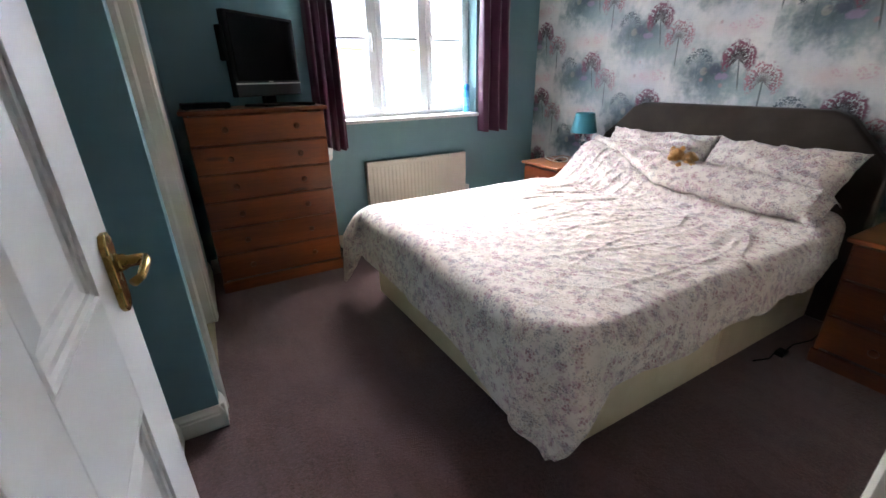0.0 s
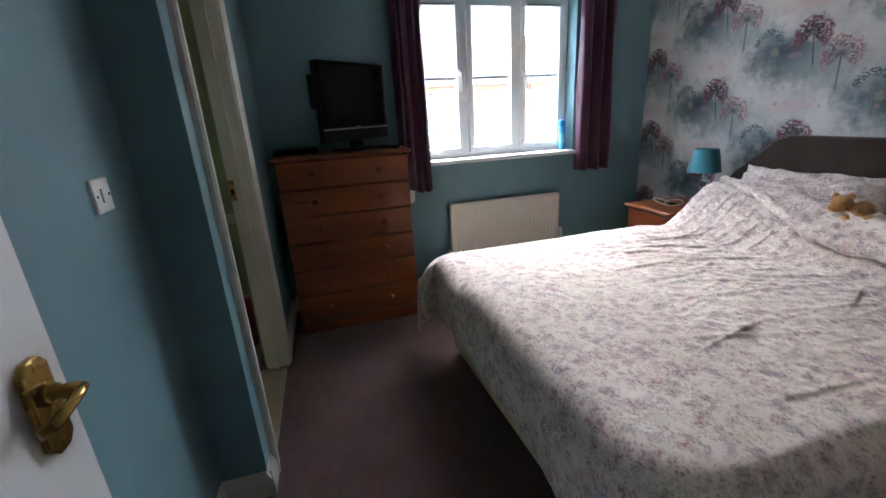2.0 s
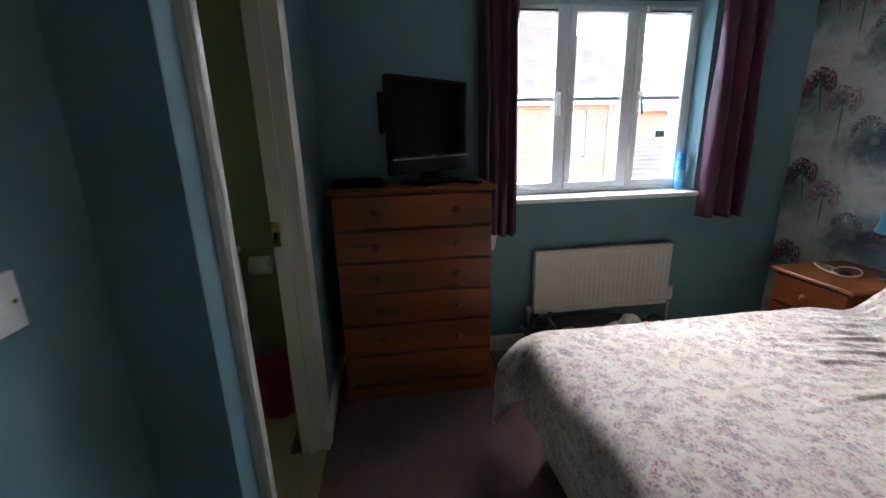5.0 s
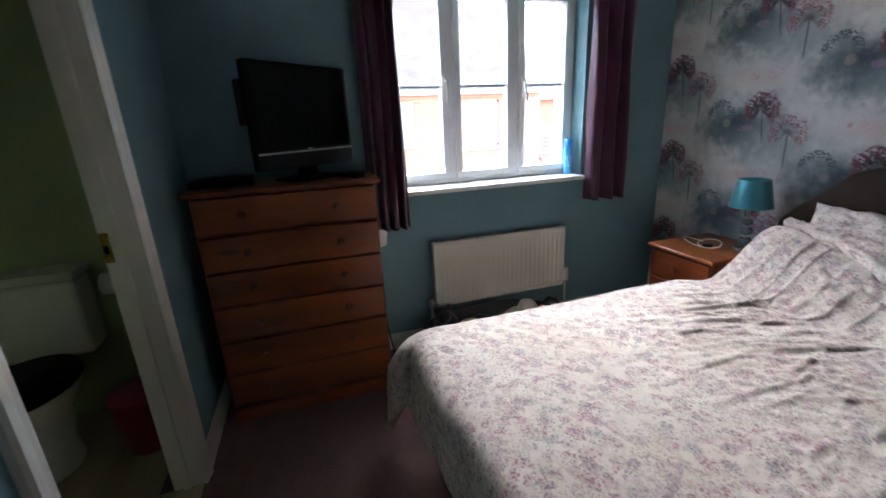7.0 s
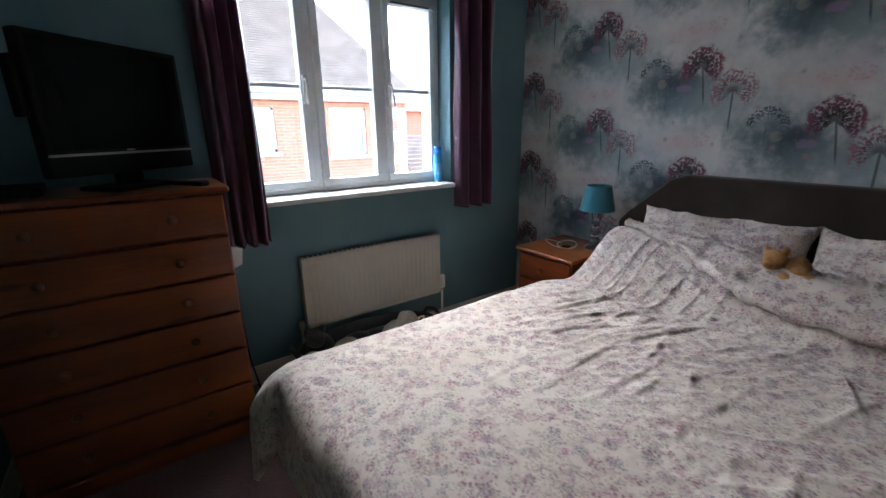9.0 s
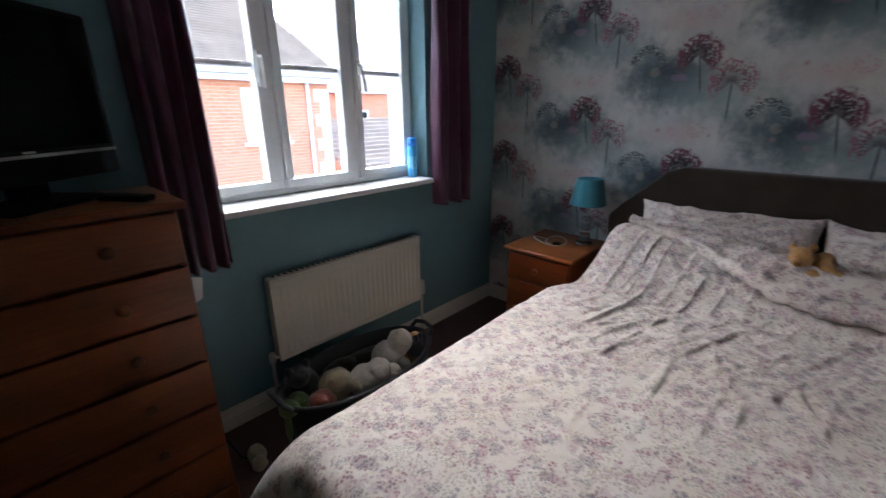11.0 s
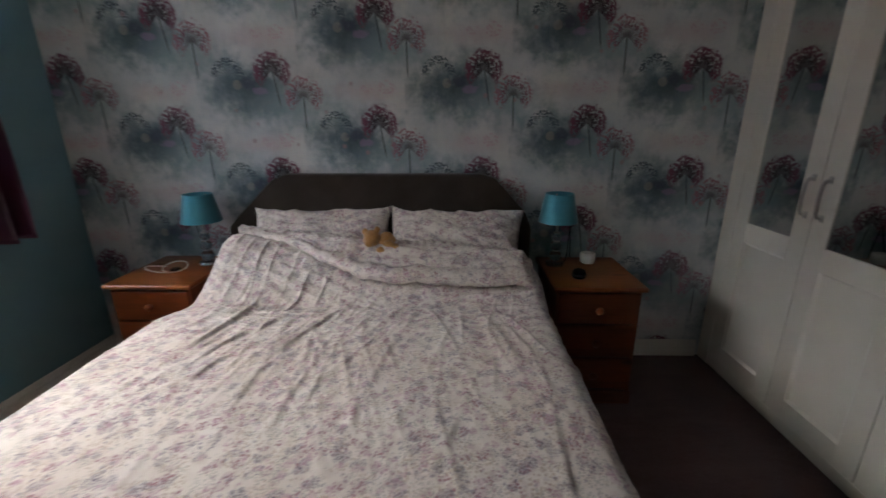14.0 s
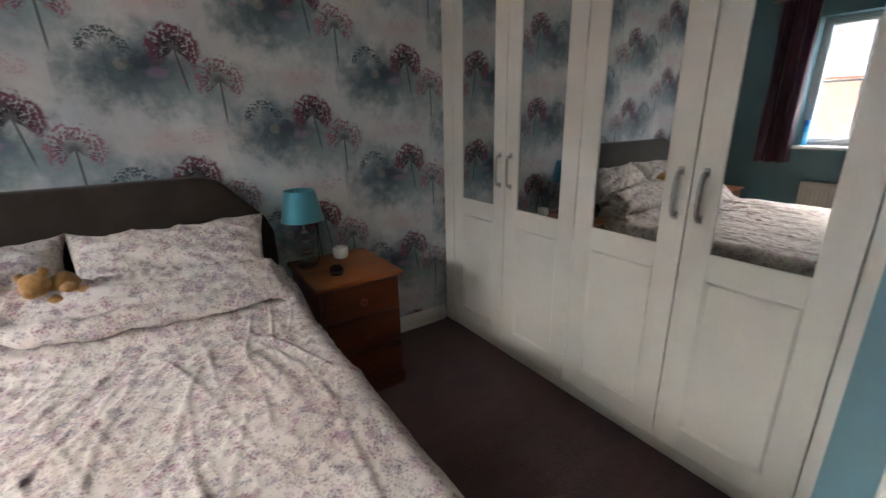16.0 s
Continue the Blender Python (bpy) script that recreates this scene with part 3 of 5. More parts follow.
curtain("curtain", 0.86, 1.075, 0.79, 2.235, 4.3, 3, 0.02)
curtain("curtain", 2.235, 2.50, 0.83, 2.235, 2.6, 8, 0.02)
pole = thing("curtain_pole", "slim chrome curtain pole above the window", "curtain pole")
part("rod", tube([(0.80, 3.345, 2.245), (2.60, 3.345, 2.245)], 0.011, 14), CHROME, pole, smooth=True)
for bx in (0.83, 2.57):
    part("bracket", boxes(((bx - 0.012, 3.345, 2.232), (bx + 0.012, 3.44, 2.258)), bevel=0.004), CHROME, pole)


# ==== radiator ====
def radiator():
    r = thing("radiator", "cream enamelled panel radiator fixed under the window", "radiator")
    x0, x1, z0, z1, yf = 1.208, 2.100, 0.262, 0.655, 3.362
    n = 26
    outline = [(x0, 3.385), (x0, yf + 0.002)]
    pitch = (x1 - x0 - 0.05) / n
    for k in range(n):
        a = x0 + 0.025 + k * pitch
        outline += [(a, yf + 0.002), (a + pitch * 0.14, yf + 0.003), (a + pitch * 0.44, yf + 0.003), (a + pitch * 0.58, yf), (a + pitch * 0.98, yf)]
    outline += [(x1, yf + 0.002), (x1, 3.385)]
    part("panel", prism(outline, 2, z0 + 0.03, z1 - 0.03), RADI, r)
    part("seam", boxes(((x0, yf, z0), (x1, 3.385, z0 + 0.031)), ((x0, yf, z1 - 0.031), (x1, 3.385, z1)), bevel=0.006, seg=3), RADI, r)
    part("top_grille", boxes(((x0 - 0.003, 3.359, z1 + 0.0005), (x1 + 0.003, 3.412, z1 + 0.012)), bevel=0.004), RADI, r)
    for k in range(30):
        gx = x0 + 0.02 + k * (x1 - x0 - 0.04) / 30
        part("slot", boxes(((gx, 3.384, z1 + 0.0115), (gx + 0.017, 3.404, z1 + 0.0123))), BLACK, r)
    for sx, e in ((x0 - 0.003, -0.0), (x1 - 0.001, 0.0)):
        part("side_cover", boxes(((sx, 3.364, z0 + 0.02), (sx + 0.004, 3.412, z1)), bevel=0.0015), RADI, r)
    for bx in (x0 + 0.1, x1 - 0.14):
        part("wall_bracket", boxes(((bx, 3.385, 0.3), (bx + 0.04, 3.44, 0.6))), RADI, r)
    v = part("thermostat_valve", lathe([(0.014, 0.285), (0.02, 0.29), (0.022, 0.33), (0.019, 0.338), (0.019, 0.37), (0.012, 0.376)], 20, (x1 + 0.03, 3.385)), PLASTIC, r, "white thermostatic valve", True)
    part("elbow", tube([(x1 - 0.002, 3.385, 0.275), (x1 + 0.03, 3.385, 0.275), (x1 + 0.03, 3.385, 0.29)], 0.011), CHROME, r, "", True)
    part("pipe", tube([(x1 + 0.03, 3.385, 0.29), (x1 + 0.03, 3.385, 0.0)], 0.0075), RADI, r, "", True)
    part("lockshield_valve", lathe([(0.012, 0.262), (0.015, 0.268), (0.015, 0.305), (0.009, 0.312)], 18, (x0 - 0.03, 3.385)), PLASTIC, r, "", True)
    part("pipe", tube([(x0 - 0.001, 3.385, 0.28), (x0 - 0.03, 3.385, 0.28), (x0 - 0.03, 3.385, 0.0)], 0.0075), RADI, r, "", True)


radiator()


# ==== bed ====
BX0, BX1, BY0, BY1 = 0.93, 2.80, 1.03, 2.50


def fbm(x, y, z=0.0, o=4):
    return noise.fractal(Vector((x, y, z)), 0.9, 2.1, o)


def ridge(x, y, ang, sx, sy, seed):
    """Long creases running along a direction."""
    c, s = math.cos(ang), math.sin(ang)
    p, q = x * c + y * s, -x * s + y * c
    q += 0.05 * noise.noise(Vector((p * 3, q * 3, seed + 9)))
    n = noise.noise(Vector((p * sx, q * sy, seed)))
    return max(0.0, 1 - abs(n) * 3.2) ** 2


def fold(x, y, ang, sx, sy, seed, sharp=11.0):
    """Long thin pulled folds running along a direction, meeting and parting."""
    c, s = math.cos(ang), math.sin(ang)
    p, q = x * c + y * s, -x * s + y * c
    q += 0.06 * noise.noise(Vector((p * 2.2, q * 2.2, seed + 3)))
    n = noise.noise(Vector((p * sx, q * sy, seed)))
    return max(0.0, 1 - abs(n) * sharp) ** 1.5 * min(1.0, max(0.0, 0.55 + 1.3 * noise.noise(Vector((p * 2.0, q * 4.0, seed + 6)))))


def lift(x, y):
    """How far the quilt is heaped up towards the pillows."""
    w = min(1, max(0, (y - 1.0) / 1.45))
    top = (0.085 + 0.17 * w ** 1.5) * (1 - 0.55 * max(0.0, (y - 2.34) / 0.16) ** 2)
    start = 2.24 - 0.02 * w
    f = min(1, max(0, (x - start) / (2.50 - start)))
    f = f * f * (3 - 2 * f)
    return top * f


CREASES = []
_r = random.Random(11)
for _ in range(62):
    # start near the turned-back band and run towards the foot, fanning out
    y_s = _r.uniform(1.05, 2.33)
    x_s = _r.uniform(1.80, 2.33)
    ang = math.pi + (y_s - 1.75) * -0.35 + _r.gauss(0, 0.30)
    CREASES.append((x_s, y_s, ang, _r.uniform(0.25, 0.90), _r.uniform(0.006, 0.010), _r.uniform(0.002, 0.0055), _r.uniform(-0.6, 0.6)))
for _ in range(26):
    # short gathers where the quilt is bunched by the pillows
    CREASES.append((_r.uniform(2.30, 2.46), _r.uniform(1.05, 1.75), 1.57 + _r.gauss(0, 0.22), _r.uniform(0.12, 0.45), _r.uniform(0.006, 0.010), _r.uniform(0.004, 0.010), _r.uniform(-0.8, 0.8)))
for _ in range(18):
    CREASES.append((_r.uniform(2.30, 2.48), _r.uniform(1.85, 2.26), 4.3 + _r.gauss(0, 0.3), _r.uniform(0.15, 0.45), _r.uniform(0.007, 0.012), _r.uniform(0.004, 0.009), _r.uniform(-1, 1)))
for _ in range(18):
    # crisp folds fanning from the heap towards the window side
    CREASES.append((_r.uniform(2.02, 2.30), _r.uniform(1.75, 2.30), math.pi - _r.uniform(0.15, 0.75), _r.uniform(0.22, 0.65), _r.uniform(0.006, 0.010), _r.uniform(0.004, 0.009), _r.uniform(-0.9, 0.4)))
CREASES = [(a, b, math.cos(c), math.sin(c), l, w, h, k) for a, b, c, l, w, h, k in CREASES]


def crease_height(x, y):
    """Pinched folds: narrow ridges that taper out along their length."""
    t = 0.0
    for a, b, c, s, l, w, h, k in CREASES:
        dx, dy = x - a, y - b
        p = dx * c + dy * s
        if p < -0.02 or p > l:
            continue
        q = -dx * s + dy * c - k * 0.25 * p * p
        ww = w * (0.8 + 0.9 * p / l)
        if abs(q) > 4 * ww:
            continue
        u = max(0.0, min(1.0, p / l))
        t += h * math.sin(math.pi * u) ** 1.2 * (math.exp(-(q / ww) ** 2) - 0.25 * math.exp(-((q - 1.6 * ww) / (1.3 * ww)) ** 2))
    return 0.008 * math.tanh(t / 0.008)


def quilt_height(x, y):
    h = 0.596 + 0.011 * fbm(x * 1.5, y * 1.5, 3.0, 3)
    fade = min(1, max(0.15, (x - 1.0) / 0.9))
    h += fade * 0.003 * ridge(x, y, 0.22, 1.2, 11.0, 1.0)
    h += fade * 0.003 * ridge(x, y, -0.45, 1.1, 10.0, 4.0)
    h += 0.0025 * ridge(x, y, -0.9, 2.5, 16.0, 10.0)
    body = min(1.0, max(0.12, (x - 1.15) / 0.8))
    near_window = min(1.0, max(0.0, (y - 1.35) / 0.5))
    near_door = min(1.0, max(0.0, (1.75 - y) / 0.5))
    h += body * near_window * (0.0125 * fold(x, y, -0.50, 0.9, 7.0, 51.0, 8.0) + 0.0085 * fold(x, y, -0.32, 1.3, 12.0, 57.0, 9.0))
    h += body * near_door * (0.0100 * fold(x, y, 0.28, 0.9, 6.5, 63.0, 8.0) + 0.0060 * fold(x, y, -0.25, 1.3, 11.0, 69.0))
    below = min(1.0, max(0.0, (x - 1.95) / 0.2))
    h += below * (0.0095 * fold(x, y, -1.15, 1.2, 10.0, 75.0, 9.0) + 0.0075 * fold(x, y, 1.50, 1.5, 13.0, 81.0, 9.0) + 0.0085 * fold(x, y, -0.25, 1.2, 12.0, 87.0, 9.0))
    head = min(1, max(0, (x - 2.2) / 0.15))
    h += head * 0.006 * ridge(x, y, 1.35, 1.6, 12.0, 18.0)
    return h + lift(x, y) + crease_height(x, y)


def bed():
    b = thing("bed", "double divan bed, made, under a rumpled floral duvet", "bed")
    # divan in two halves on glides
    mid = 1.93
    for a, c in ((BX0 + 0.055, mid - 0.002), (mid + 0.002, BX1)):
        skew = 0.06 if c < 2.0 else 0.0
        dbm = prism([(a, BY0), (c, BY0), (c, BY1), (a - skew, BY1)], 2, 0.035, 0.36)
        bmesh.ops.bevel(dbm, geom=list(dbm.edges), offset=0.012, segments=3, profile=0.5, affect="EDGES")
        dv = part("divan_base", dbm, DIVAN, b, "cream damask divan base")
        for yy in (BY0 - 0.002, ):
            part("drawer_seam", boxes(((c - 0.035, yy, 0.06), (c - 0.03, yy + 0.004, 0.32))), DIVAN, dv)
        for gx in (a + 0.08, c - 0.08):
            for gy in (BY0 + 0.08, BY1 - 0.08):
                part("castor", lathe([(0.022, 0.0), (0.022, 0.02), (0.012, 0.036)], 14, (gx, gy)), BLACK, dv)
    part("mattress", boxes(((BX0 + 0.05, BY0 + 0.005, 0.36), (BX1, BY1 - 0.005, 0.562)), bevel=0.05, seg=5), SHEET, b, "mattress in a purple fitted sheet", True)
    # headboard: clipped corners, padded
    pts = [(0.925, 0.03), (2.56, 0.03), (2.56, 0.80), (2.50, 0.86), (2.30, 1.055), (2.22, 1.085), (1.19, 1.085), (1.12, 1.06), (0.955, 0.88), (0.925, 0.80)]
    bm = prism(pts, 0, 2.805, 2.885)
    bmesh.ops.bevel(bm, geom=list(bm.edges), offset=0.018, segments=4, profile=0.5, affect="EDGES")
    soft(part("headboard", bm, SUEDE, b, "brown faux-suede headboard with sloped shoulders"), 50)


bed()


def duvet():
    ov_x, ov_n, ov_f = 0.33, 0.275, 0.34
    x_head = 2.53
    rad = 0.075

    def place(u, v):
        # cloth coordinates: along the bed and across it
        cx = (BX0 - ov_x) + u * (x_head - BX0 + ov_x)
        cy = (BY0 - ov_n) + v * (BY1 - BY0 + ov_n + ov_f)
        tuck = min(1, max(0, (cx - 2.06) / 0.38))
        ex, en, ef = BX0 + 0.025 - 0.055 * min(1, max(0, (cy - BY0) / 1.45)), BY0 - 0.03, BY1 - 0.012 - 0.150 * tuck * tuck * (3 - 2 * tuck)
        # the foot corners are rounded off in plan
        rc = 0.05 if cy > 1.75 else 0.11
        dx = max(0.0, ex + rc - cx)
        dn = max(0.0, en + rc - cy)
        df = max(0.0, cy - ef + rc)
        dy = max(dn, df)
        px, py = max(cx, ex), min(max(cy, en), ef)
        corner = dx > 0 and dy > 0
        if corner:
            w = math.hypot(dx, dy)
            d = max(0.0, w - rc)
            if d > 0.30:
                d = 0.30 + 0.10 * (1 - math.exp((0.30 - d) / 0.10))
            if d > 0:
                px = ex + rc - dx / w * rc
                py = (ef - rc + dy / w * rc) if df > 0 else (en + rc - dy / w * rc)
        else:
            dx, dy = max(0.0, dx - rc), max(0.0, dy - rc)
            d = max(dx, dy)
        z = quilt_height(px, py)

        def bend(s):
            """Sideways run and drop for s of cloth past the edge."""
            arc = rad * math.pi / 2
            if s < arc:
                t = s / rad
                return rad * math.sin(t), rad * (1 - math.cos(t))
            return rad, rad + (s - arc)
        if d > 0:
            run, drop = bend(d)
            wave = 0.5 + 0.5 * math.sin(cx * 13 + cy * 11 + 2 * noise.noise(Vector((cx * 2, cy * 2, 5))))
            if dx > 0 and drop > 0.1:
                # longer towards the door-side corner
                drop += (drop - 0.1) * 0.35 * max(0.0, min(1.0, 1 - (cy - BY0) / 0.45))
            run += (0.020 * wave + 0.016 * fbm(cx * 4, cy * 4, 8.0, 3)) * min(1, drop / 0.25) + 0.05 * max(0.0, drop - 0.06)
            if corner:
                # corner: cloth hangs in a broad folded point
                k = min(dx, dy) / max(dx, dy)
                hang = min(1, max(0, (drop - 0.06) / 0.3))
                run += (0.040 * k + 0.018 * math.sin(math.atan2(dy, dx) * 7.0 + 0.6)) * hang
                if df > 0:
                    # the window-side corner sticks out like a dog-ear
                    run += 0.10 * k ** 0.7 * min(1, drop / 0.16)
                    drop *= 1 + 0.55 * k * hang
                    run += 0.022 * math.sin(math.atan2(dy, dx) * 11.0) * hang
                else:
                    drop *= 1 + 0.09 * k * hang
                ux, uy = dx / w, dy / w
            else:
                ux, uy = (1.0, 0.0) if dx > 0 else (0.0, 1.0)
            px -= ux * run
            py += (uy if df > 0 else -uy) * run
            z -= drop
        z = max(z, 0.03)
        if dy > 0 and px > 2.3:
            z = max(z, 0.2)
        return (px, py, z)
    d = thing("duvet", "rumpled white duvet printed with small lilac and grey flowers", "duvet")
    ob = part("cover", grid(440, 390, place), FLORAL, d, smooth=True)
    md = ob.modifiers.new("thick", "SOLIDIFY")
    md.thickness, md.offset = 0.022, -1.0
    # upper part turned back on itself, its folded edge lying across the bed
    prof = 34

    def flap(u, v):
        y = BY0 - 0.055 + u * (BY1 - 0.15 - BY0 + 0.055)
        yc = min(max(y, BY0), BY1 - 0.15)
        over = max(0.0, BY0 - y)
        w = min(1.0, max(0.0, (2.36 - y) / 0.75))
        w = w * w * (3 - 2 * w)
        xe = 2.535 - 0.175 * w + 0.030 * noise.noise(Vector((y * 2.3, 1, 0))) + 0.012 * noise.noise(Vector((y * 9, 3, 0))) + 0.07 * max(0.0, 1.25 - y)
        xb = 2.575 + 0.02 * noise.noise(Vector((y * 3.1, 7, 0)))
        th = 0.026 + 0.058 * w + 0.012 * noise.noise(Vector((y * 4.0, 5, 0)))
        if v < 0.72:
            k = v / 0.72
            x = xb + (xe - xb) * k
            d = th * (0.75 + 0.25 * math.sin(k * math.pi)) + 0.009 * ridge(x, y, 1.50, 1.3, 13.0, 31.0) + 0.006 * ridge(x, y, 1.25, 1.5, 17.0, 36.0)
            d += 0.013 * w * min(1.0, max(0.0, (1.85 - y) / 0.3)) * (0.5 + 0.5 * math.sin(y * 150 + 5 * noise.noise(Vector((y * 6, 2, 0))))) * math.exp(-((k - 0.30) / 0.13) ** 2)
            return (x, y, quilt_height(min(x, 2.53), yc) + d - over * 0.9)
        a = (v - 0.72) / 0.28 * math.pi
        r = th * 0.5
        return (xe - r * 0.9 * math.sin(a), y, quilt_height(xe, yc) + r + r * math.cos(a) * 0.98 - 0.002 - over * 0.9)
    part("turned_back_edge", grid(230, prof, flap), FLORAL, d, smooth=True)


duvet()


def pillow(yc, zc, wide, tall, lean, rz, seed):
    """A plump pillow propped on the headboard."""
    p = thing("pillow", "plump pillow in a lilac-sprigged cotton case", "pillow", "pillows on the bed", (2.625, yc, zc), rz)
    bm = bmesh.new()
    n = 48
    rnd = seed * 3.1
    faces = []
    for side in (1, -1):
        vs = []
        for i in range(n + 1):
            row = []
            for j in range(n + 1):
                a, b = i / n * 2 - 1, j / n * 2 - 1
                edge = (1 - abs(a) ** 2.6) * (1 - abs(b) ** 2.6)
                th = 0.085 * max(edge, 0) ** 0.42
                pinch = 1 - 0.06 * (1 - abs(b)) * abs(a) ** 3 + 0.05 * (a * b) ** 6 + 0.02 * noise.noise(Vector((b * 1.8, rnd, a)))
                pinch2 = 1 - 0.10 * (1 - abs(a)) * abs(b) ** 3 + 0.07 * (a * b) ** 6 + 0.07 * noise.noise(Vector((a * 2.4, rnd, 2))) * abs(b)
                cr = 0.012 * ridge(a * 0.6 + rnd, b * 0.6, 0.35, 1.2, 9.0, seed + 8) * min(1, th / 0.04) + 0.014 * fbm(a * 2.4 + rnd, b * 2.4, side, 4) * min(1, th / 0.03) + 0.008 * ridge(a + rnd, b, 2.2, 1.4, 5.5, seed + 5) * min(1, th / 0.04) + 0.014 * ridge(a + rnd, b, 0.8, 1.0, 3.2, seed) * min(1, th / 0.04)
                h = side * (th + cr) if edge > 0 else 0.0
                hh = b * tall / 2 * pinch2
                row.append(bm.verts.new((-h * math.cos(lean) + hh * math.sin(lean), a * wide / 2 * pinch, hh * math.cos(lean) + h * math.sin(lean))))
            vs.append(row)
        for i in range(n):
            for j in range(n):
                bm.faces.new((vs[i][j], vs[i + 1][j], vs[i + 1][j + 1], vs[i][j + 1]))
    bmesh.ops.remove_doubles(bm, verts=bm.verts, dist=0.0004)
    part("case", bm, FLORAL, p, smooth=True)


pillow(2.00, 0.745, 0.68, 0.42, 0.66, 4, 1.0)
pillow(1.335, 0.735, 0.66, 0.43, 0.66, -4, 2.0)


# ==== chest of drawers ====
def knob(at, out, r=0.016):
    """A turned knob at a drawer's face; out is the axis and sign."""
    bm = lathe([(0.006, 0.0), (0.006, 0.010), (r, 0.016), (r * 1.05, 0.022), (r * 0.8, 0.029), (0.0, 0.031)], 18)
    rot = Matrix.Rotation(radians(90), 4, "X") if out == "-y" else Matrix.Rotation(radians(-90), 4, "Y")
    bmesh.ops.transform(bm, matrix=Matrix.Translation(at) @ rot, verts=bm.verts)
    return bm


KNOB = pine("dark_turned_knob", (0.16, 0.05, 0.014), (0.09, 0.028, 0.008), 2)


def chest():
    c = thing("chest_of_drawers", "tall orange pine chest of six drawers against the wall", "chest of drawers")
    x0, x1, y0, y1, zt = 0.078, 0.848, 3.055, 3.42, 1.118
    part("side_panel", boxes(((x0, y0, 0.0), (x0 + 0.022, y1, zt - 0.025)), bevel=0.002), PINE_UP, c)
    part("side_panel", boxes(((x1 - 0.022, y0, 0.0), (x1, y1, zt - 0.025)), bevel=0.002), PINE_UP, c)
    part("back_panel", boxes(((x0 + 0.022, y1 - 0.008, 0.05), (x1 - 0.022, y1, zt - 0.025))), PINE, c)
    part("top", boxes(((x0 - 0.022, y0 - 0.028, zt - 0.025), (x1 + 0.022, y1, zt)), bevel=0.009, seg=3), PINE, c)
    part("plinth", boxes(((x0 - 0.004, y0 - 0.016, 0.0), (x1 + 0.004, y0 + 0.006, 0.072)), bevel=0.005), PINE, c)
    z = zt - 0.025 - 0.006
    rnd = random.Random(4)
    bottoms = [0.921, 0.757, 0.592, 0.424, 0.254, 0.082]
    for i, zb in enumerate(bottoms):
        out = 0.010 + rnd.choice([0.0, 0.004, 0.002])
        d = part("drawer", boxes(((x0 + 0.004, y0 - out, zb + 0.008), (x1 - 0.004, y0 + 0.012, z - 0.002)), bevel=0.005, seg=2), PINE, c)
        for kx in (0.27, 0.665):
            part("knob", knob((kx, y0 - out, (zb + z) / 2 + 0.005), "-y", 0.0165), KNOB, d, "dark turned wooden knob", True)
        part("rail", boxes(((x0 + 0.022, y0 + 0.014, zb - 0.006), (x1 - 0.022, y0 + 0.04, zb + 0.007))), PINE, c)
        part("drawer_box", boxes(((x0 + 0.03, y0 + 0.012, zb + 0.012), (x1 - 0.03, y1 - 0.02, z - 0.03))), PINE, d)
        z = zb
    return c


chest()


def television():
    a, b = Vector((0.375, 3.035)), Vector((0.800, 3.390))
    mid = (a + b) / 2
    rz = math.degrees(math.atan2(b.y - a.y, b.x - a.x))
    w = (b - a).length / 2
    t = thing("television", "small black flat-screen television on a swivel stand", "television", "", (mid.x, mid.y, 1.118), rz)
    part("casing", boxes(((-w, 0.0, 0.060), (w, 0.045, 0.505)), bevel=0.008, seg=3), BLACK, t)
    part("back", boxes(((-w * 0.62, 0.04, 0.12), (w * 0.62, 0.10, 0.42)), bevel=0.02, seg=3), BLACK, t)
    part("screen", boxes(((-w + 0.022, -0.0025, 0.148), (w - 0.022, 0.004, 0.488))), SCREEN, t, "dark glossy screen")
    part("trim_strip", boxes(((-w + 0.004, -0.004, 0.128), (w - 0.004, 0.004, 0.136))), CHROME, t, "thin silver strip")
    part("logo_bar", boxes(((-0.015, -0.0035, 0.139), (0.015, 0.001, 0.144))), CHROME, t)
    part("side_speaker", boxes(((-w - 0.022, 0.018, 0.25), (-w + 0.002, 0.06, 0.43)), bevel=0.006), BLACK, t)
    part("neck", boxes(((-0.05, 0.02, 0.015), (0.05, 0.05, 0.07)), bevel=0.008), BLACK, t)
    part("base", boxes(((-0.13, -0.06, 0.0), (0.13, 0.12, 0.016)), bevel=0.007, seg=3), BLACK, t)


television()
box_ob = thing("set_top_box", "slim black set-top box on the chest", "set-top box", "", (0.20, 3.19, 1.118), 4)
part("case", boxes(((-0.125, -0.09, 0.004), (0.125, 0.09, 0.034)), bevel=0.004), BLACK, box_ob)
part("front_panel", boxes(((-0.12, -0.092, 0.008), (0.12, -0.088, 0.030))), SCREEN, box_ob)
for fx in (-0.1, 0.1):
    part("foot", boxes(((fx - 0.01, -0.07, 0.0), (fx + 0.01, -0.05, 0.005))), BLACK, box_ob)


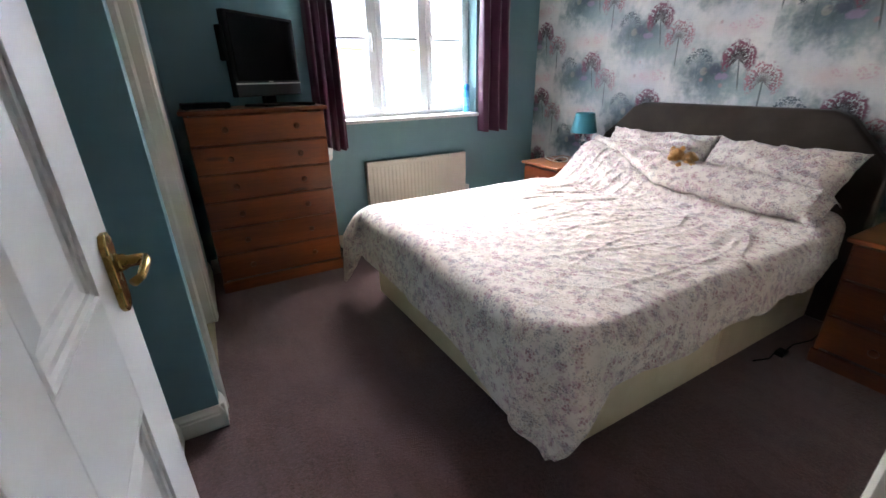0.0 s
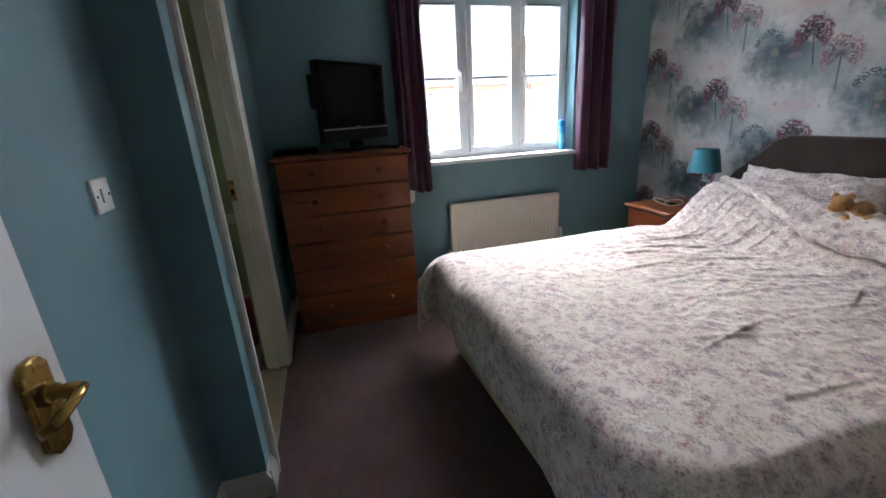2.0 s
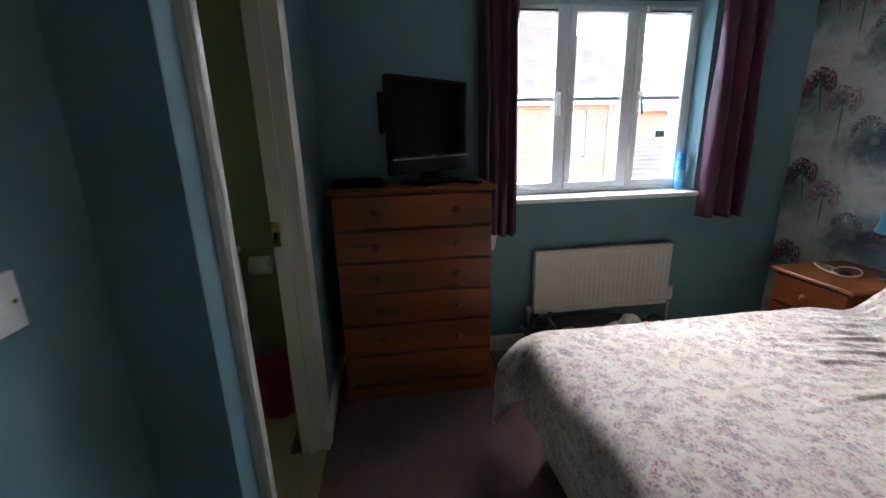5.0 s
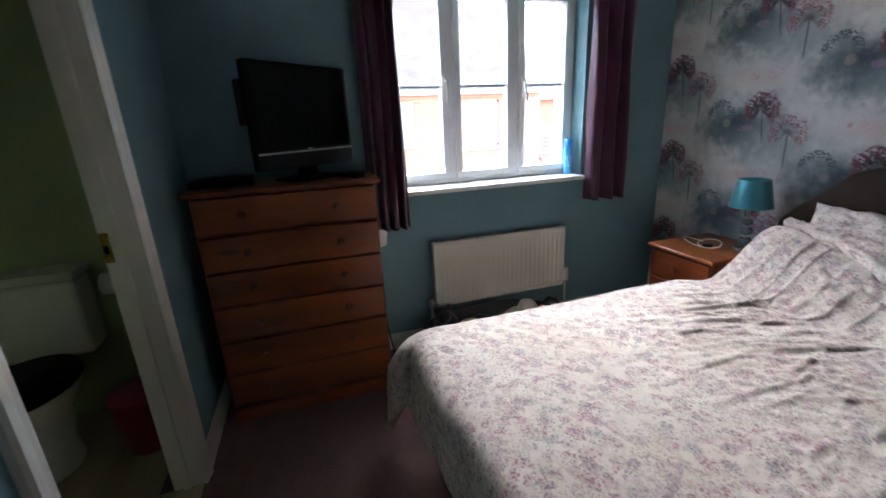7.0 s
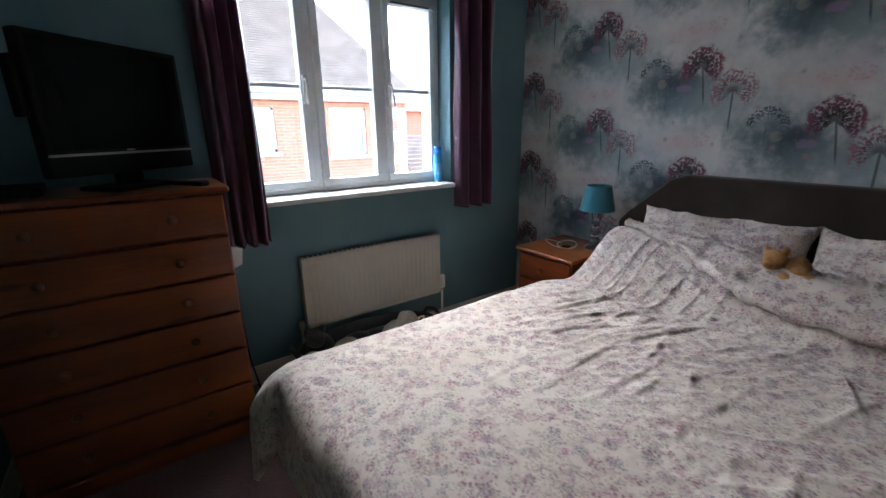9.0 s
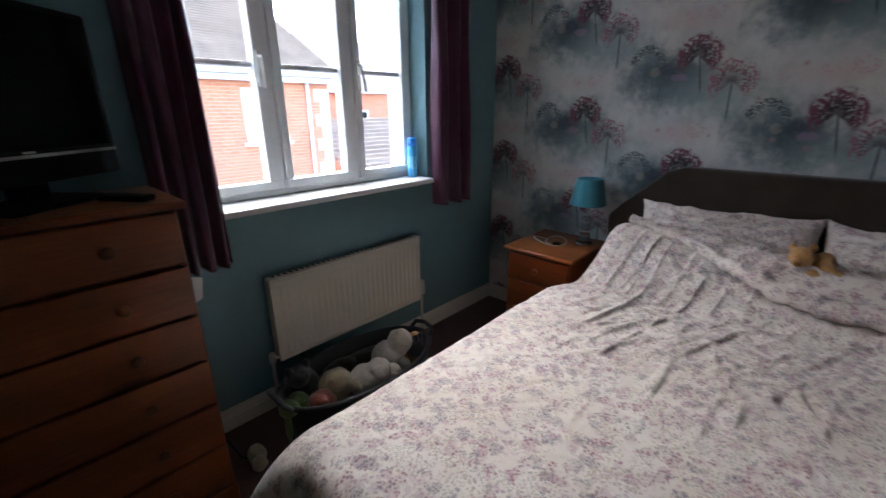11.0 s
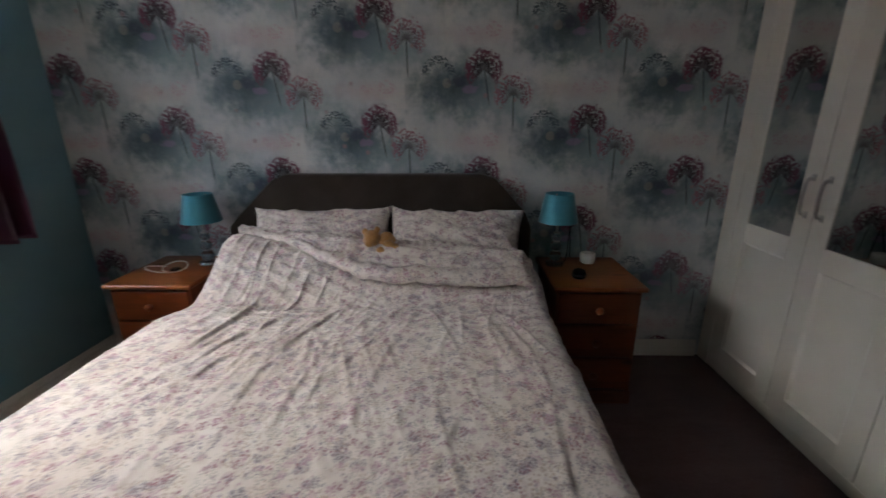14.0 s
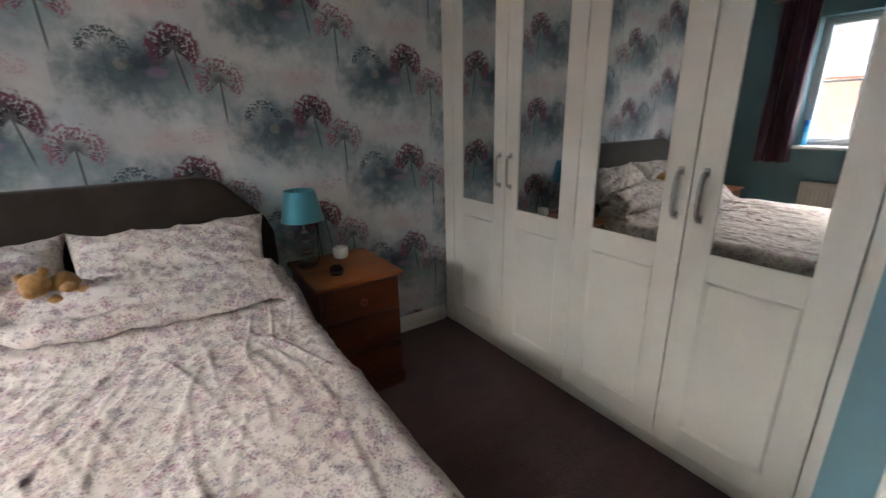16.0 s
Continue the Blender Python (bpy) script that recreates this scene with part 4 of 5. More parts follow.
# ==== bedside cabinets ====
def bedside(y0, y1):
    n = thing("bedside_cabinet", "orange pine bedside cabinet with three drawers", "bedside cabinet", "bedside cabinets")
    x0, x1, zt = 2.435, 2.875, 0.62
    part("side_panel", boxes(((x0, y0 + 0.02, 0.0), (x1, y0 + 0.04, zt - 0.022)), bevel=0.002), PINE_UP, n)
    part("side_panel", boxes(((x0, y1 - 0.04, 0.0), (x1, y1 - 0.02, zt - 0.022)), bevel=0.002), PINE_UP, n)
    part("back_panel", boxes(((x1 - 0.008, y0 + 0.04, 0.05), (x1, y1 - 0.04, zt - 0.022))), HONEY_SHADED, n)
    # paler copy here, as if the window shone on it
    part("top", boxes(((x0 - 0.028, y0, zt - 0.022), (x1, y1, zt)), bevel=0.009, seg=3), HONEY_LIT, n)
    part("plinth", boxes(((x0 - 0.012, y0 + 0.012, 0.0), (x0 + 0.01, y1 - 0.012, 0.07)), bevel=0.005), HONEY_SHADED, n)
    zs = [0.59, 0.43, 0.255, 0.08]
    for hi, lo in zip(zs, zs[1:]):
        d = part("drawer", boxes(((x0 - 0.012, y0 + 0.026, lo + 0.006), (x0 + 0.012, y1 - 0.026, hi - 0.004)), bevel=0.005), HONEY_SHADED, n)
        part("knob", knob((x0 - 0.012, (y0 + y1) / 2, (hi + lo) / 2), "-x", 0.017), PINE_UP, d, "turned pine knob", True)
        part("drawer_box", boxes(((x0 + 0.012, y0 + 0.05, lo + 0.01), (x1 - 0.02, y1 - 0.05, hi - 0.03))), HONEY_SHADED, d)


bedside(2.56, 2.985)
bedside(0.455, 0.88)


def lamp(x, y):
    l = thing("table_lamp", "table lamp with a turquoise satin shade and stacked glass balls", "table lamp", "bedside lamps", (x, y, 0.62))
    part("foot", lathe([(0.048, 0.0), (0.05, 0.006), (0.046, 0.014), (0.02, 0.018), (0.0, 0.018)], 28), CRYSTAL, l, "", True)
    z = 0.018
    for r in (0.034, 0.030, 0.026):
        pts = [(0.008, z)] + [(max(0.008, r * math.sin(a)), z + r * 0.86 * (1 - math.cos(a))) for a in [k * math.pi / 10 for k in range(1, 10)]] + [(0.008, z + r * 1.72)]
        part("glass_ball", lathe(pts, 28), CRYSTAL, l, "clear glass ball", True)
        z += r * 1.72
        part("collar", lathe([(0.013, z - 0.004), (0.017, z - 0.001), (0.017, z + 0.001), (0.013, z + 0.004)], 20), CHROME, l, "", True)
    part("stem", lathe([(0.006, z), (0.006, 0.34)], 12), CHROME, l, "", True)
    s = part("shade", lathe([(0.099, 0.232), (0.099, 0.235), (0.071, 0.372), (0.071, 0.376), (0.069, 0.376), (0.096, 0.234), (0.097, 0.232)], 48), SHADE, l, "turquoise satin drum shade", True)
    for a in (0, 2.09, 4.19):
        part("spoke", tube([(0, 0, 0.34), (0.071 * math.cos(a), 0.071 * math.sin(a), 0.365)], 0.0015, 6), CHROME, s)
    part("bulb", lathe([(0.012, 0.25), (0.013, 0.27), (0.024, 0.30), (0.02, 0.325), (0.0, 0.333)], 18), PLASTIC, l, "", True)


lamp(2.735, 2.655)
lamp(2.745, 0.805)


# ==== fitted wardrobe ====
WY = -0.125


def wardrobe_door(x0, x1, hinge_left):
    """One door: a frame round a tall mirror above a recessed panel."""
    zb, zt = 0.062, 2.28
    m0, m1 = x0 + 0.088, x1 - 0.088
    yb, yf = WY - 0.020, WY
    d = part("door", boxes(((x0 + 0.001, yb - 0.002, zb), (x1 - 0.001, yb + 0.0015, zt))), WARD, WARDROBE)
    for a, b in ((x0, m0), (m1, x1)):
        part("stile", boxes(((a, yb + 0.002, zb), (b, yf, zt)), bevel=0.0018), WARD, d)
    for lo, hi in ((zb, 0.155), (0.757, 0.852), (2.12, zt)):
        part("rail", boxes(((m0, yb + 0.002, lo), (m1, yf, hi)), bevel=0.0012), WARD, d)
    part("mirror", boxes(((m0, yb + 0.003, 0.852), (m1, yf - 0.006, 2.12))), MIRROR, d, "tall plain mirror")
    part("panel", boxes(((m0, yb + 0.002, 0.155), (m1, yf - 0.010, 0.757))), WARD, d)
    bead = bmesh.new()
    for o, i, yo, yi in ((0.0, 0.004, yf - 0.0005, yf - 0.004), (0.004, 0.012, yf - 0.004, yf - 0.0098)):
        ro = [(m0 + o, 0.155 + o), (m1 - o, 0.155 + o), (m1 - o, 0.757 - o), (m0 + o, 0.757 - o)]
        ri = [(m0 + i, 0.155 + i), (m1 - i, 0.155 + i), (m1 - i, 0.757 - i), (m0 + i, 0.757 - i)]
        vo, vi = [bead.verts.new((p, yo, q)) for p, q in ro], [bead.verts.new((p, yi, q)) for p, q in ri]
        for k in range(4):
            bead.faces.new((vo[k], vo[(k + 1) % 4], vi[(k + 1) % 4], vi[k]))
    part("bead", bead, WARD, d)
    hx = x1 - 0.04 if hinge_left else x0 + 0.035
    h = part("handle", tube([(hx, yf, 0.965), (hx, yf + 0.022, 0.968), (hx, yf + 0.030, 0.985), (hx, yf + 0.033, 1.04), (hx, yf + 0.030, 1.095), (hx, yf + 0.022, 1.112), (hx, yf, 1.115)], 0.0075, 12), CHROME, d, "satin chrome bow handle", True)
    for hz in (0.963, 1.117):
        part("foot_plate", boxes(((hx - 0.010, yf, hz - 0.014), (hx + 0.010, yf + 0.006, hz + 0.014)), bevel=0.003), CHROME, d)


WARDROBE = thing("wardrobe", "ivory fitted wardrobe with four mirrored doors", "wardrobe")
part("carcass", boxes(((0.91, -0.745, 0.0), (0.93, WY - 0.022, 2.30)), ((2.87, -0.745, 0.0), (2.89, WY - 0.022, 2.30)), ((0.93, -0.745, 2.28), (2.87, WY - 0.022, 2.30)), ((1.89, -0.745, 0.06), (1.91, WY - 0.03, 2.28))), WARD, WARDROBE)
part("filler", boxes(((0.9005, WY - 0.02, 0.0), (0.9945, WY + 0.002, H - 0.001)), bevel=0.002), WARD, WARDROBE)
part("filler", boxes(((2.805, WY - 0.02, 0.0), (2.8995, WY + 0.002, H - 0.001)), bevel=0.002), WARD, WARDROBE)
part("plinth", boxes(((0.9955, WY - 0.03, 0.0), (2.804, WY - 0.004, 0.058)), bevel=0.002), WARD, WARDROBE)
part("cornice", boxes(((0.9955, WY - 0.02, 2.284), (2.804, WY + 0.004, H - 0.001)), bevel=0.002), WARD, WARDROBE)
for k, (a, b) in enumerate(((0.9985, 1.4435), (1.4485, 1.9015), (1.9065, 2.3495), (2.3545, 2.8015))):
    wardrobe_door(a, b, k % 2 == 0)


# ==== bedroom door, standing open ====
def bedroom_door():
    d = tagged(new("door_1"), "white gloss six-panel door standing open", "door", kind="structure")
    X0, X1, Y0, Y1, Z0, Z1 = -0.034, 0.006, 0.300, 1.060, 0.008, 1.985
    cols = ((0.385, 0.605), (0.705, 0.922))
    rails = [(Z0, 0.20), (0.832, 1.008), (1.56, 1.66), (1.88, Z1)]
    items = [((X0, Y0, Z0), (X1, cols[0][0], Z1)), ((X0, cols[1][1], Z0), (X1, Y1, Z1)), ((X0, cols[0][1], Z0), (X1, cols[1][0], Z1))]
    for a, b in cols:
        items += [((X0, a, lo), (X1, b, hi)) for lo, hi in rails]
    part("leaf", boxes(*items, bevel=0.0015), DOORP, d)
    for a, b in cols:
        for lo, hi in ((0.20, 0.832), (1.008, 1.56), (1.66, 1.88)):
            bm = bmesh.new()
            box(bm, (X0 + 0.006, a, lo), (X1 - 0.011, b, hi))
            for o, i, xo, xi in ((0.0, 0.005, X1 - 0.0003, X1 + 0.0012), (0.005, 0.007, X1 + 0.0012, X1 - 0.003), (0.007, 0.014, X1 - 0.003, X1 - 0.0045), (0.014, 0.016, X1 - 0.0045, X1 - 0.008), (0.016, 0.024, X1 - 0.008, X1 - 0.0105), (0.034, 0.050, X1 - 0.0108, X1 - 0.005)):
                ring_o = [(a + o, lo + o), (b - o, lo + o), (b - o, hi - o), (a + o, hi - o)]
                ring_i = [(a + i, lo + i), (b - i, lo + i), (b - i, hi - i), (a + i, hi - i)]
                vo = [bm.verts.new((xo, p, q)) for p, q in ring_o]
                vi = [bm.verts.new((xi, p, q)) for p, q in ring_i]
                for k in range(4):
                    bm.faces.new((vo[k], vo[(k + 1) % 4], vi[(k + 1) % 4], vi[k]))
                if o > 0.03:
                    bm.faces.new(vi)
            part("panel", bm, DOORP, d)
    hy, hz = 1.007, 1.008
    c, w, h = 0.012, 0.022, 0.060
    plate_bm = prism([(hy - w, hz - h + c), (hy - w + c, hz - h), (hy + w - c, hz - h), (hy + w, hz - h + c), (hy + w, hz + h - c), (hy + w - c, hz + h), (hy - w + c, hz + h), (hy - w, hz + h - c)], 0, X1, X1 + 0.010)
    bmesh.ops.bevel(plate_bm, geom=list(plate_bm.edges), offset=0.003, segments=2, profile=0.5, affect="EDGES")
    pl = part("handle", plate_bm, BRASS, d, "brass lever handle on a backplate")
    part("boss", (lambda bm: (bmesh.ops.transform(bm, matrix=Matrix.Translation((X1 + 0.010, hy, hz + 0.014)) @ Matrix.Rotation(radians(90), 4, "Y"), verts=bm.verts), bm)[1])(lathe([(0.014, 0.0), (0.012, 0.01), (0.009, 0.014), (0.009, 0.032)], 16)), BRASS, pl, "", True)
    part("lever", tube([(X1 + 0.036, hy + 0.006, hz + 0.014), (X1 + 0.044, hy + 0.003, hz + 0.015), (X1 + 0.047, hy - 0.010, hz + 0.015), (X1 + 0.045, hy - 0.032, hz + 0.011), (X1 + 0.042, hy - 0.052, hz + 0.006), (X1 + 0.034, hy - 0.064, hz + 0.004)], 0.0062, 12), BRASS, pl, "", True)
    for sz in (hz - 0.049, hz + 0.049):
        part("screw", boxes(((X1 + 0.0095, hy - 0.004, sz - 0.004), (X1 + 0.0112, hy + 0.004, sz + 0.004)), bevel=0.001), BRASS, pl)


bedroom_door()


# ==== outside ====
setting("ground", boxes(((-300, -300, -3.3), (300, 600, -2.9))), GRASS, "grey paved ground behind the house", "ground")


def house():
    h = thing("house", "orange brick house opposite with a weathered tiled roof", "house")
    y0, z_e = 11.6, 2.03
    # wall with window openings left through it
    wins = ((2.35, 3.3, 0.85, 1.85), (4.6, 5.6, 0.70, 1.87))
    items = []
    for a, b in ((-9.0, 2.35), (3.3, 4.6), (5.6, 6.8)):
        items.append(((a, y0, -2.9), (b, y0 + 0.3, z_e)))
    for a, b, lo, hi in wins:
        items += [((a, y0, -2.9), (b, y0 + 0.3, lo)), ((a, y0, hi), (b, y0 + 0.3, z_e))]
    items.append(((6.5, y0 + 0.3, -2.9), (6.8, y0 + 7, z_e)))
    part("wall", boxes(*items), BRICK, h)
    part("back_wall", boxes(((-9.0, y0 + 1.2, -2.9), (6.5, y0 + 1.3, z_e))), STONE, h)
    for a, b, lo, hi in wins:
        w = part("window", boxes(((a, y0 + 0.08, lo), (a + 0.07, y0 + 0.15, hi)), ((b - 0.07, y0 + 0.08, lo), (b, y0 + 0.15, hi)), ((a, y0 + 0.08, lo), (b, y0 + 0.15, lo + 0.08)), ((a, y0 + 0.08, hi - 0.07), (b, y0 + 0.15, hi)),
                                  (((a + b) / 2 - 0.04, y0 + 0.08, lo), ((a + b) / 2 + 0.04, y0 + 0.15, hi)), ((a, y0 + 0.09, 1.40), (b, y0 + 0.14, 1.44)), bevel=0.008), PVC, h)
        part("pane", boxes(((a + 0.06, y0 + 0.11, lo + 0.07), (b - 0.06, y0 + 0.12, hi - 0.06))), PANE, w)
        part("sill", boxes(((a - 0.08, y0 - 0.06, lo - 0.10), (b + 0.08, y0 + 0.08, lo)), bevel=0.01), STONE, w)
        part("net_curtain", boxes(((a + 0.06, y0 + 0.2, lo + 0.05), (b - 0.06, y0 + 0.22, hi - 0.05))), CEIL, w)
    # white quoins at the corner
    for k in range(16):
        ww = 0.42 if k % 2 else 0.26
        part("quoin", boxes(((6.812 - ww, y0 - 0.012, -2.9 + k * 0.30), (6.812, y0 + 0.3, -2.9 + k * 0.30 + 0.29)), bevel=0.008), STONE, h)
    part("fascia", boxes(((-9.2, y0 - 0.28, z_e - 0.02), (7.0, y0 - 0.25, z_e + 0.18)), ((-9.2, y0 - 0.25, z_e - 0.02), (7.0, y0 + 0.01, z_e))), PVC, h)
    part("gutter", tube([(-9.2, y0 - 0.33, z_e + 0.16), (7.0, y0 - 0.33, z_e + 0.16)], 0.055, 10), PVC, h)
    # courses of tiles up the slope
    n, rise, run = 50, 0.0675, 0.08
    bm = bmesh.new()
    for k in range(n):
        yy, zz = y0 - 0.36 + k * run, z_e + 0.19 + k * rise
        box(bm, (-9.2, yy, zz), (7.0 - k * 0.035, yy + run * 1.35, zz + 0.018))
        box(bm, (-9.2, yy + 0.03, zz - 0.10), (7.0 - k * 0.035, yy + run * 1.3, zz + 0.001))
    part("roof", bm, TILE, h)
    part("downpipe", tube([(6.2, y0 - 0.05, z_e), (6.2, y0 - 0.05, -2.9)], 0.04), PVC, h)


house()


def far_house():
    h = thing("house", "orange brick house farther off with a low tiled roof", "house")
    part("wall", boxes(((9.0, 20.0, -2.9), (22.0, 27.0, 2.2))), BRICK, h)
    for k, wx in enumerate((10.2, 13.2, 16.5)):
        w = part("window", boxes(((wx, 19.95, 0.1), (wx + 1.2, 20.0, 1.4)), bevel=0.01), PVC, h)
        part("pane", boxes(((wx + 0.08, 19.93, 0.18), (wx + 0.56, 19.96, 1.32)), ((wx + 0.64, 19.93, 0.18), (wx + 1.12, 19.96, 1.32))), SCREEN, w)
    part("roof", prism([(19.6, 2.2), (27.4, 2.2), (23.5, 5.2)], 0, 8.7, 22.3), TILE, h)
    g = thing("garage", "low garage with a weathered tiled roof", "garage")
    part("wall", boxes(((9.1, 14.5, -2.9), (13.5, 17.5, -0.4))), BRICK, g)
    bm = bmesh.new()
    for k in range(12):
        box(bm, (8.8, 14.0 + k * 0.2, -0.5 + k * 0.14), (13.8, 14.0 + k * 0.2 + 0.3, -0.46 + k * 0.14))
        box(bm, (8.8, 14.05 + k * 0.2, -0.62 + k * 0.14), (13.8, 14.0 + k * 0.2 + 0.28, -0.49 + k * 0.14))
    part("roof", bm, TILE, g)


far_house()


# ==== small things ====
def blob(c, r, seed=0.0, lump=0.12, n=20, rot=(0, 0, 0)):
    """A soft uneven ellipsoid."""
    bm = bmesh.new()
    bmesh.ops.create_uvsphere(bm, u_segments=n, v_segments=n * 2 // 3, radius=1.0)
    m = Matrix.Translation(c) @ Euler([radians(a) for a in rot]).to_matrix().to_4x4()
    for v in bm.verts:
        k = 1 + lump * noise.noise(v.co * 1.7 + Vector((seed, seed * 2, 0))) + lump * 0.35 * noise.noise(v.co * 5 + Vector((seed, 0, 0)))
        v.co = m @ Vector((v.co.x * r[0] * k, v.co.y * r[1] * k, v.co.z * r[2] * k))
    return bm


def joined(*bms):
    out = bmesh.new()
    for b in bms:
        me = bpy.data.meshes.new("tmp")
        b.to_mesh(me)
        out.from_mesh(me)
        bpy.data.meshes.remove(me)
        b.free()
    return out


def toy(name, label, bm, mat):
    """One sewn body: the stuffed pieces grow into each other."""
    ob = part(name, bm, mat, None, "", True)
    md = ob.modifiers.new("sewn", "REMESH")
    md.mode, md.voxel_size, md.use_smooth_shade = "VOXEL", 0.0035, True
    sm = ob.modifiers.new("stuffed", "SMOOTH")
    sm.factor, sm.iterations = 0.5, 2
    bpy.context.view_layer.update()
    me = bpy.data.meshes.new_from_object(ob.evaluated_get(bpy.context.evaluated_depsgraph_get()))
    ob.modifiers.clear()
    ob.data = me
    return tagged(ob, label, "soft toy", "soft toys")


# light switch behind the door
sw = thing("light_switch", "white plastic light switch on the teal wall", "light switch")
part("plate", boxes(((-0.155, 1.588, 1.124), (-0.146, 1.666, 1.202)), bevel=0.003), PLASTIC, sw)
part("rocker", boxes(((-0.147, 1.618, 1.147), (-0.142, 1.636, 1.179)), bevel=0.002), PLASTIC, sw)
for yy in (1.600, 1.654):
    part("screw", boxes(((-0.1465, yy - 0.003, 1.160), (-0.1445, yy + 0.003, 1.166)), bevel=0.001), BRASS, sw)

# keep plate in the shower-room door lining
kp = thing("strike_plate", "tarnished brass strike plate in the door lining", "strike plate")
part("plate", boxes(((-0.104, DY1 - 0.0025, 0.955), (-0.078, DY1 + 0.001, 1.055)), bevel=0.0008), BRASS, kp)
part("keep", boxes(((-0.098, DY1 - 0.0032, 0.985), (-0.086, DY1 - 0.0024, 1.012))), BLACK, kp)
for zz in (0.965, 1.045):
    part("screw", boxes(((-0.094, DY1 - 0.0036, zz - 0.003), (-0.088, DY1 - 0.0024, zz + 0.003))), BRASS, kp)


# ==== shower room ====
def toilet():
    t = thing("toilet", "white close-coupled toilet with the lid down", "toilet")
    cx, yb = -0.645, 3.42
    part("cistern", boxes(((cx - 0.165, yb - 0.17, 0.40), (cx + 0.165, yb, 0.76)), bevel=0.025, seg=4), CERAMIC, t, smooth=True)
    part("cistern_lid", boxes(((cx - 0.175, yb - 0.18, 0.761), (cx + 0.175, yb, 0.80)), bevel=0.012, seg=3), CERAMIC, t)
    part("button", lathe([(0.02, 0.80), (0.02, 0.806), (0.0, 0.807)], 20, (cx, yb - 0.09)), CHROME, t)
    bowl = lathe([(0.11, 0.0), (0.115, 0.02), (0.10, 0.12), (0.13, 0.27), (0.178, 0.36), (0.185, 0.395), (0.0, 0.395)], 32)
    for v in bowl.verts:
        v.co = Vector((v.co.x + cx, v.co.y * 1.25 + yb - 0.39, v.co.z))
    part("bowl", bowl, CERAMIC, t, smooth=True)
    seat = lathe([(0.0, 0.397), (0.19, 0.397), (0.195, 0.405), (0.19, 0.428), (0.0, 0.432)], 32)
    for v in seat.verts:
        v.co = Vector((v.co.x + cx, v.co.y * 1.22 + yb - 0.40, v.co.z))
    part("seat_lid", seat, BLACK, t, "black toilet lid", True)


toilet()
rollh = thing("toilet_roll_holder", "toilet roll on a wall holder", "toilet roll holder")
part("backplate", boxes(((-0.36, 3.405, 0.70), (-0.26, 3.42, 0.76)), bevel=0.004), CHROME, rollh)
part("arm", tube([(-0.31, 3.41, 0.73), (-0.31, 3.34, 0.73), (-0.31, 3.34, 0.70), (-0.40, 3.34, 0.70)], 0.006), CHROME, rollh, smooth=True)
rl = lathe([(0.02, -0.05), (0.05, -0.05), (0.05, 0.05), (0.02, 0.05), (0.02, -0.05)], 28)
bmesh.ops.transform(rl, matrix=Matrix.Translation((-0.36, 3.34, 0.70)) @ Matrix.Rotation(radians(90), 4, "Y"), verts=rl.verts)
part("paper_roll", rl, CEIL, rollh, "white paper roll", True)
pb = thing("waste_bin", "magenta plastic waste bin on the vinyl floor", "bin", "", (-0.27, 3.05, 0.004))
part("body", lathe([(0.085, 0.0), (0.09, 0.005), (0.115, 0.27), (0.12, 0.275), (0.11, 0.29), (0.0, 0.31)], 32), MAGENTA, pb, smooth=True)
part("rim", lathe([(0.117, 0.262), (0.122, 0.268), (0.122, 0.278), (0.115, 0.282)], 32), MAGENTA, pb, smooth=True)

# ==== toy tub under the window ====
tub = thing("toy_tub", "oval black rubber tub full of soft toys", "tub", "", (1.45, 3.08, 0.0))
prof = [(0.30, 0.012), (0.31, 0.0), (0.33, 0.01), (0.385, 0.25), (0.398, 0.262), (0.398, 0.275), (0.385, 0.28), (0.372, 0.268), (0.318, 0.024), (0.0, 0.020)]
bm = lathe(prof, 56)
for v in bm.verts:
    v.co.y *= 0.53
part("shell", bm, TUB, tub, smooth=True)
for s in (-1, 1):
    part("handle", tube([(s * 0.375, -0.07, 0.27), (s * 0.40, -0.06, 0.30), (s * 0.405, 0.0, 0.312), (s * 0.40, 0.06, 0.30), (s * 0.375, 0.07, 0.27)], 0.011, 10), TUB, tub, smooth=True)

toy("soft_toy", "white plush lamb lying in the tub", joined(blob((1.600, 3.075, 0.235), (0.085, 0.075, 0.075), 1.0), blob((1.650, 3.045, 0.300), (0.062, 0.056, 0.066), 2.0), blob((1.625, 3.000, 0.215), (0.03, 0.05, 0.03), 2.5)), TOY_WHITE)
toy("soft_toy", "black plush toy with stubby ears beside the lamb", joined(blob((1.722, 3.020, 0.250), (0.045, 0.05, 0.055), 2.8), blob((1.712, 2.995, 0.305), (0.016, 0.014, 0.026), 3.0), blob((1.745, 3.000, 0.305), (0.014, 0.014, 0.024), 3.1)), TOY_DARK)
toy("soft_toy", "cream plush rabbit slumped in the tub", joined(blob((1.430, 3.015, 0.215), (0.085, 0.08, 0.075), 4.0), blob((1.470, 2.985, 0.262), (0.06, 0.055, 0.05), 5.0), blob((1.515, 2.945, 0.215), (0.026, 0.07, 0.026), 6.0, rot=(0, 0, 30)), blob((1.545, 2.990, 0.215), (0.05, 0.05, 0.03), 6.5)), TOY_WHITE)
toy("soft_toy", "beige plush toy in the tub", joined(blob((1.315, 3.090, 0.215), (0.08, 0.07, 0.07), 7.0), blob((1.295, 3.040, 0.275), (0.05, 0.045, 0.045), 7.5), blob((1.355, 3.010, 0.235), (0.03, 0.05, 0.025), 7.8)), TOY_BEIGE)
toy("soft_toy", "red plush toy at the rim of the tub", joined(blob((1.205, 3.030, 0.215), (0.065, 0.055, 0.05), 8.0), blob((1.175, 2.990, 0.255), (0.04, 0.036, 0.036), 8.3)), TOY_RED)
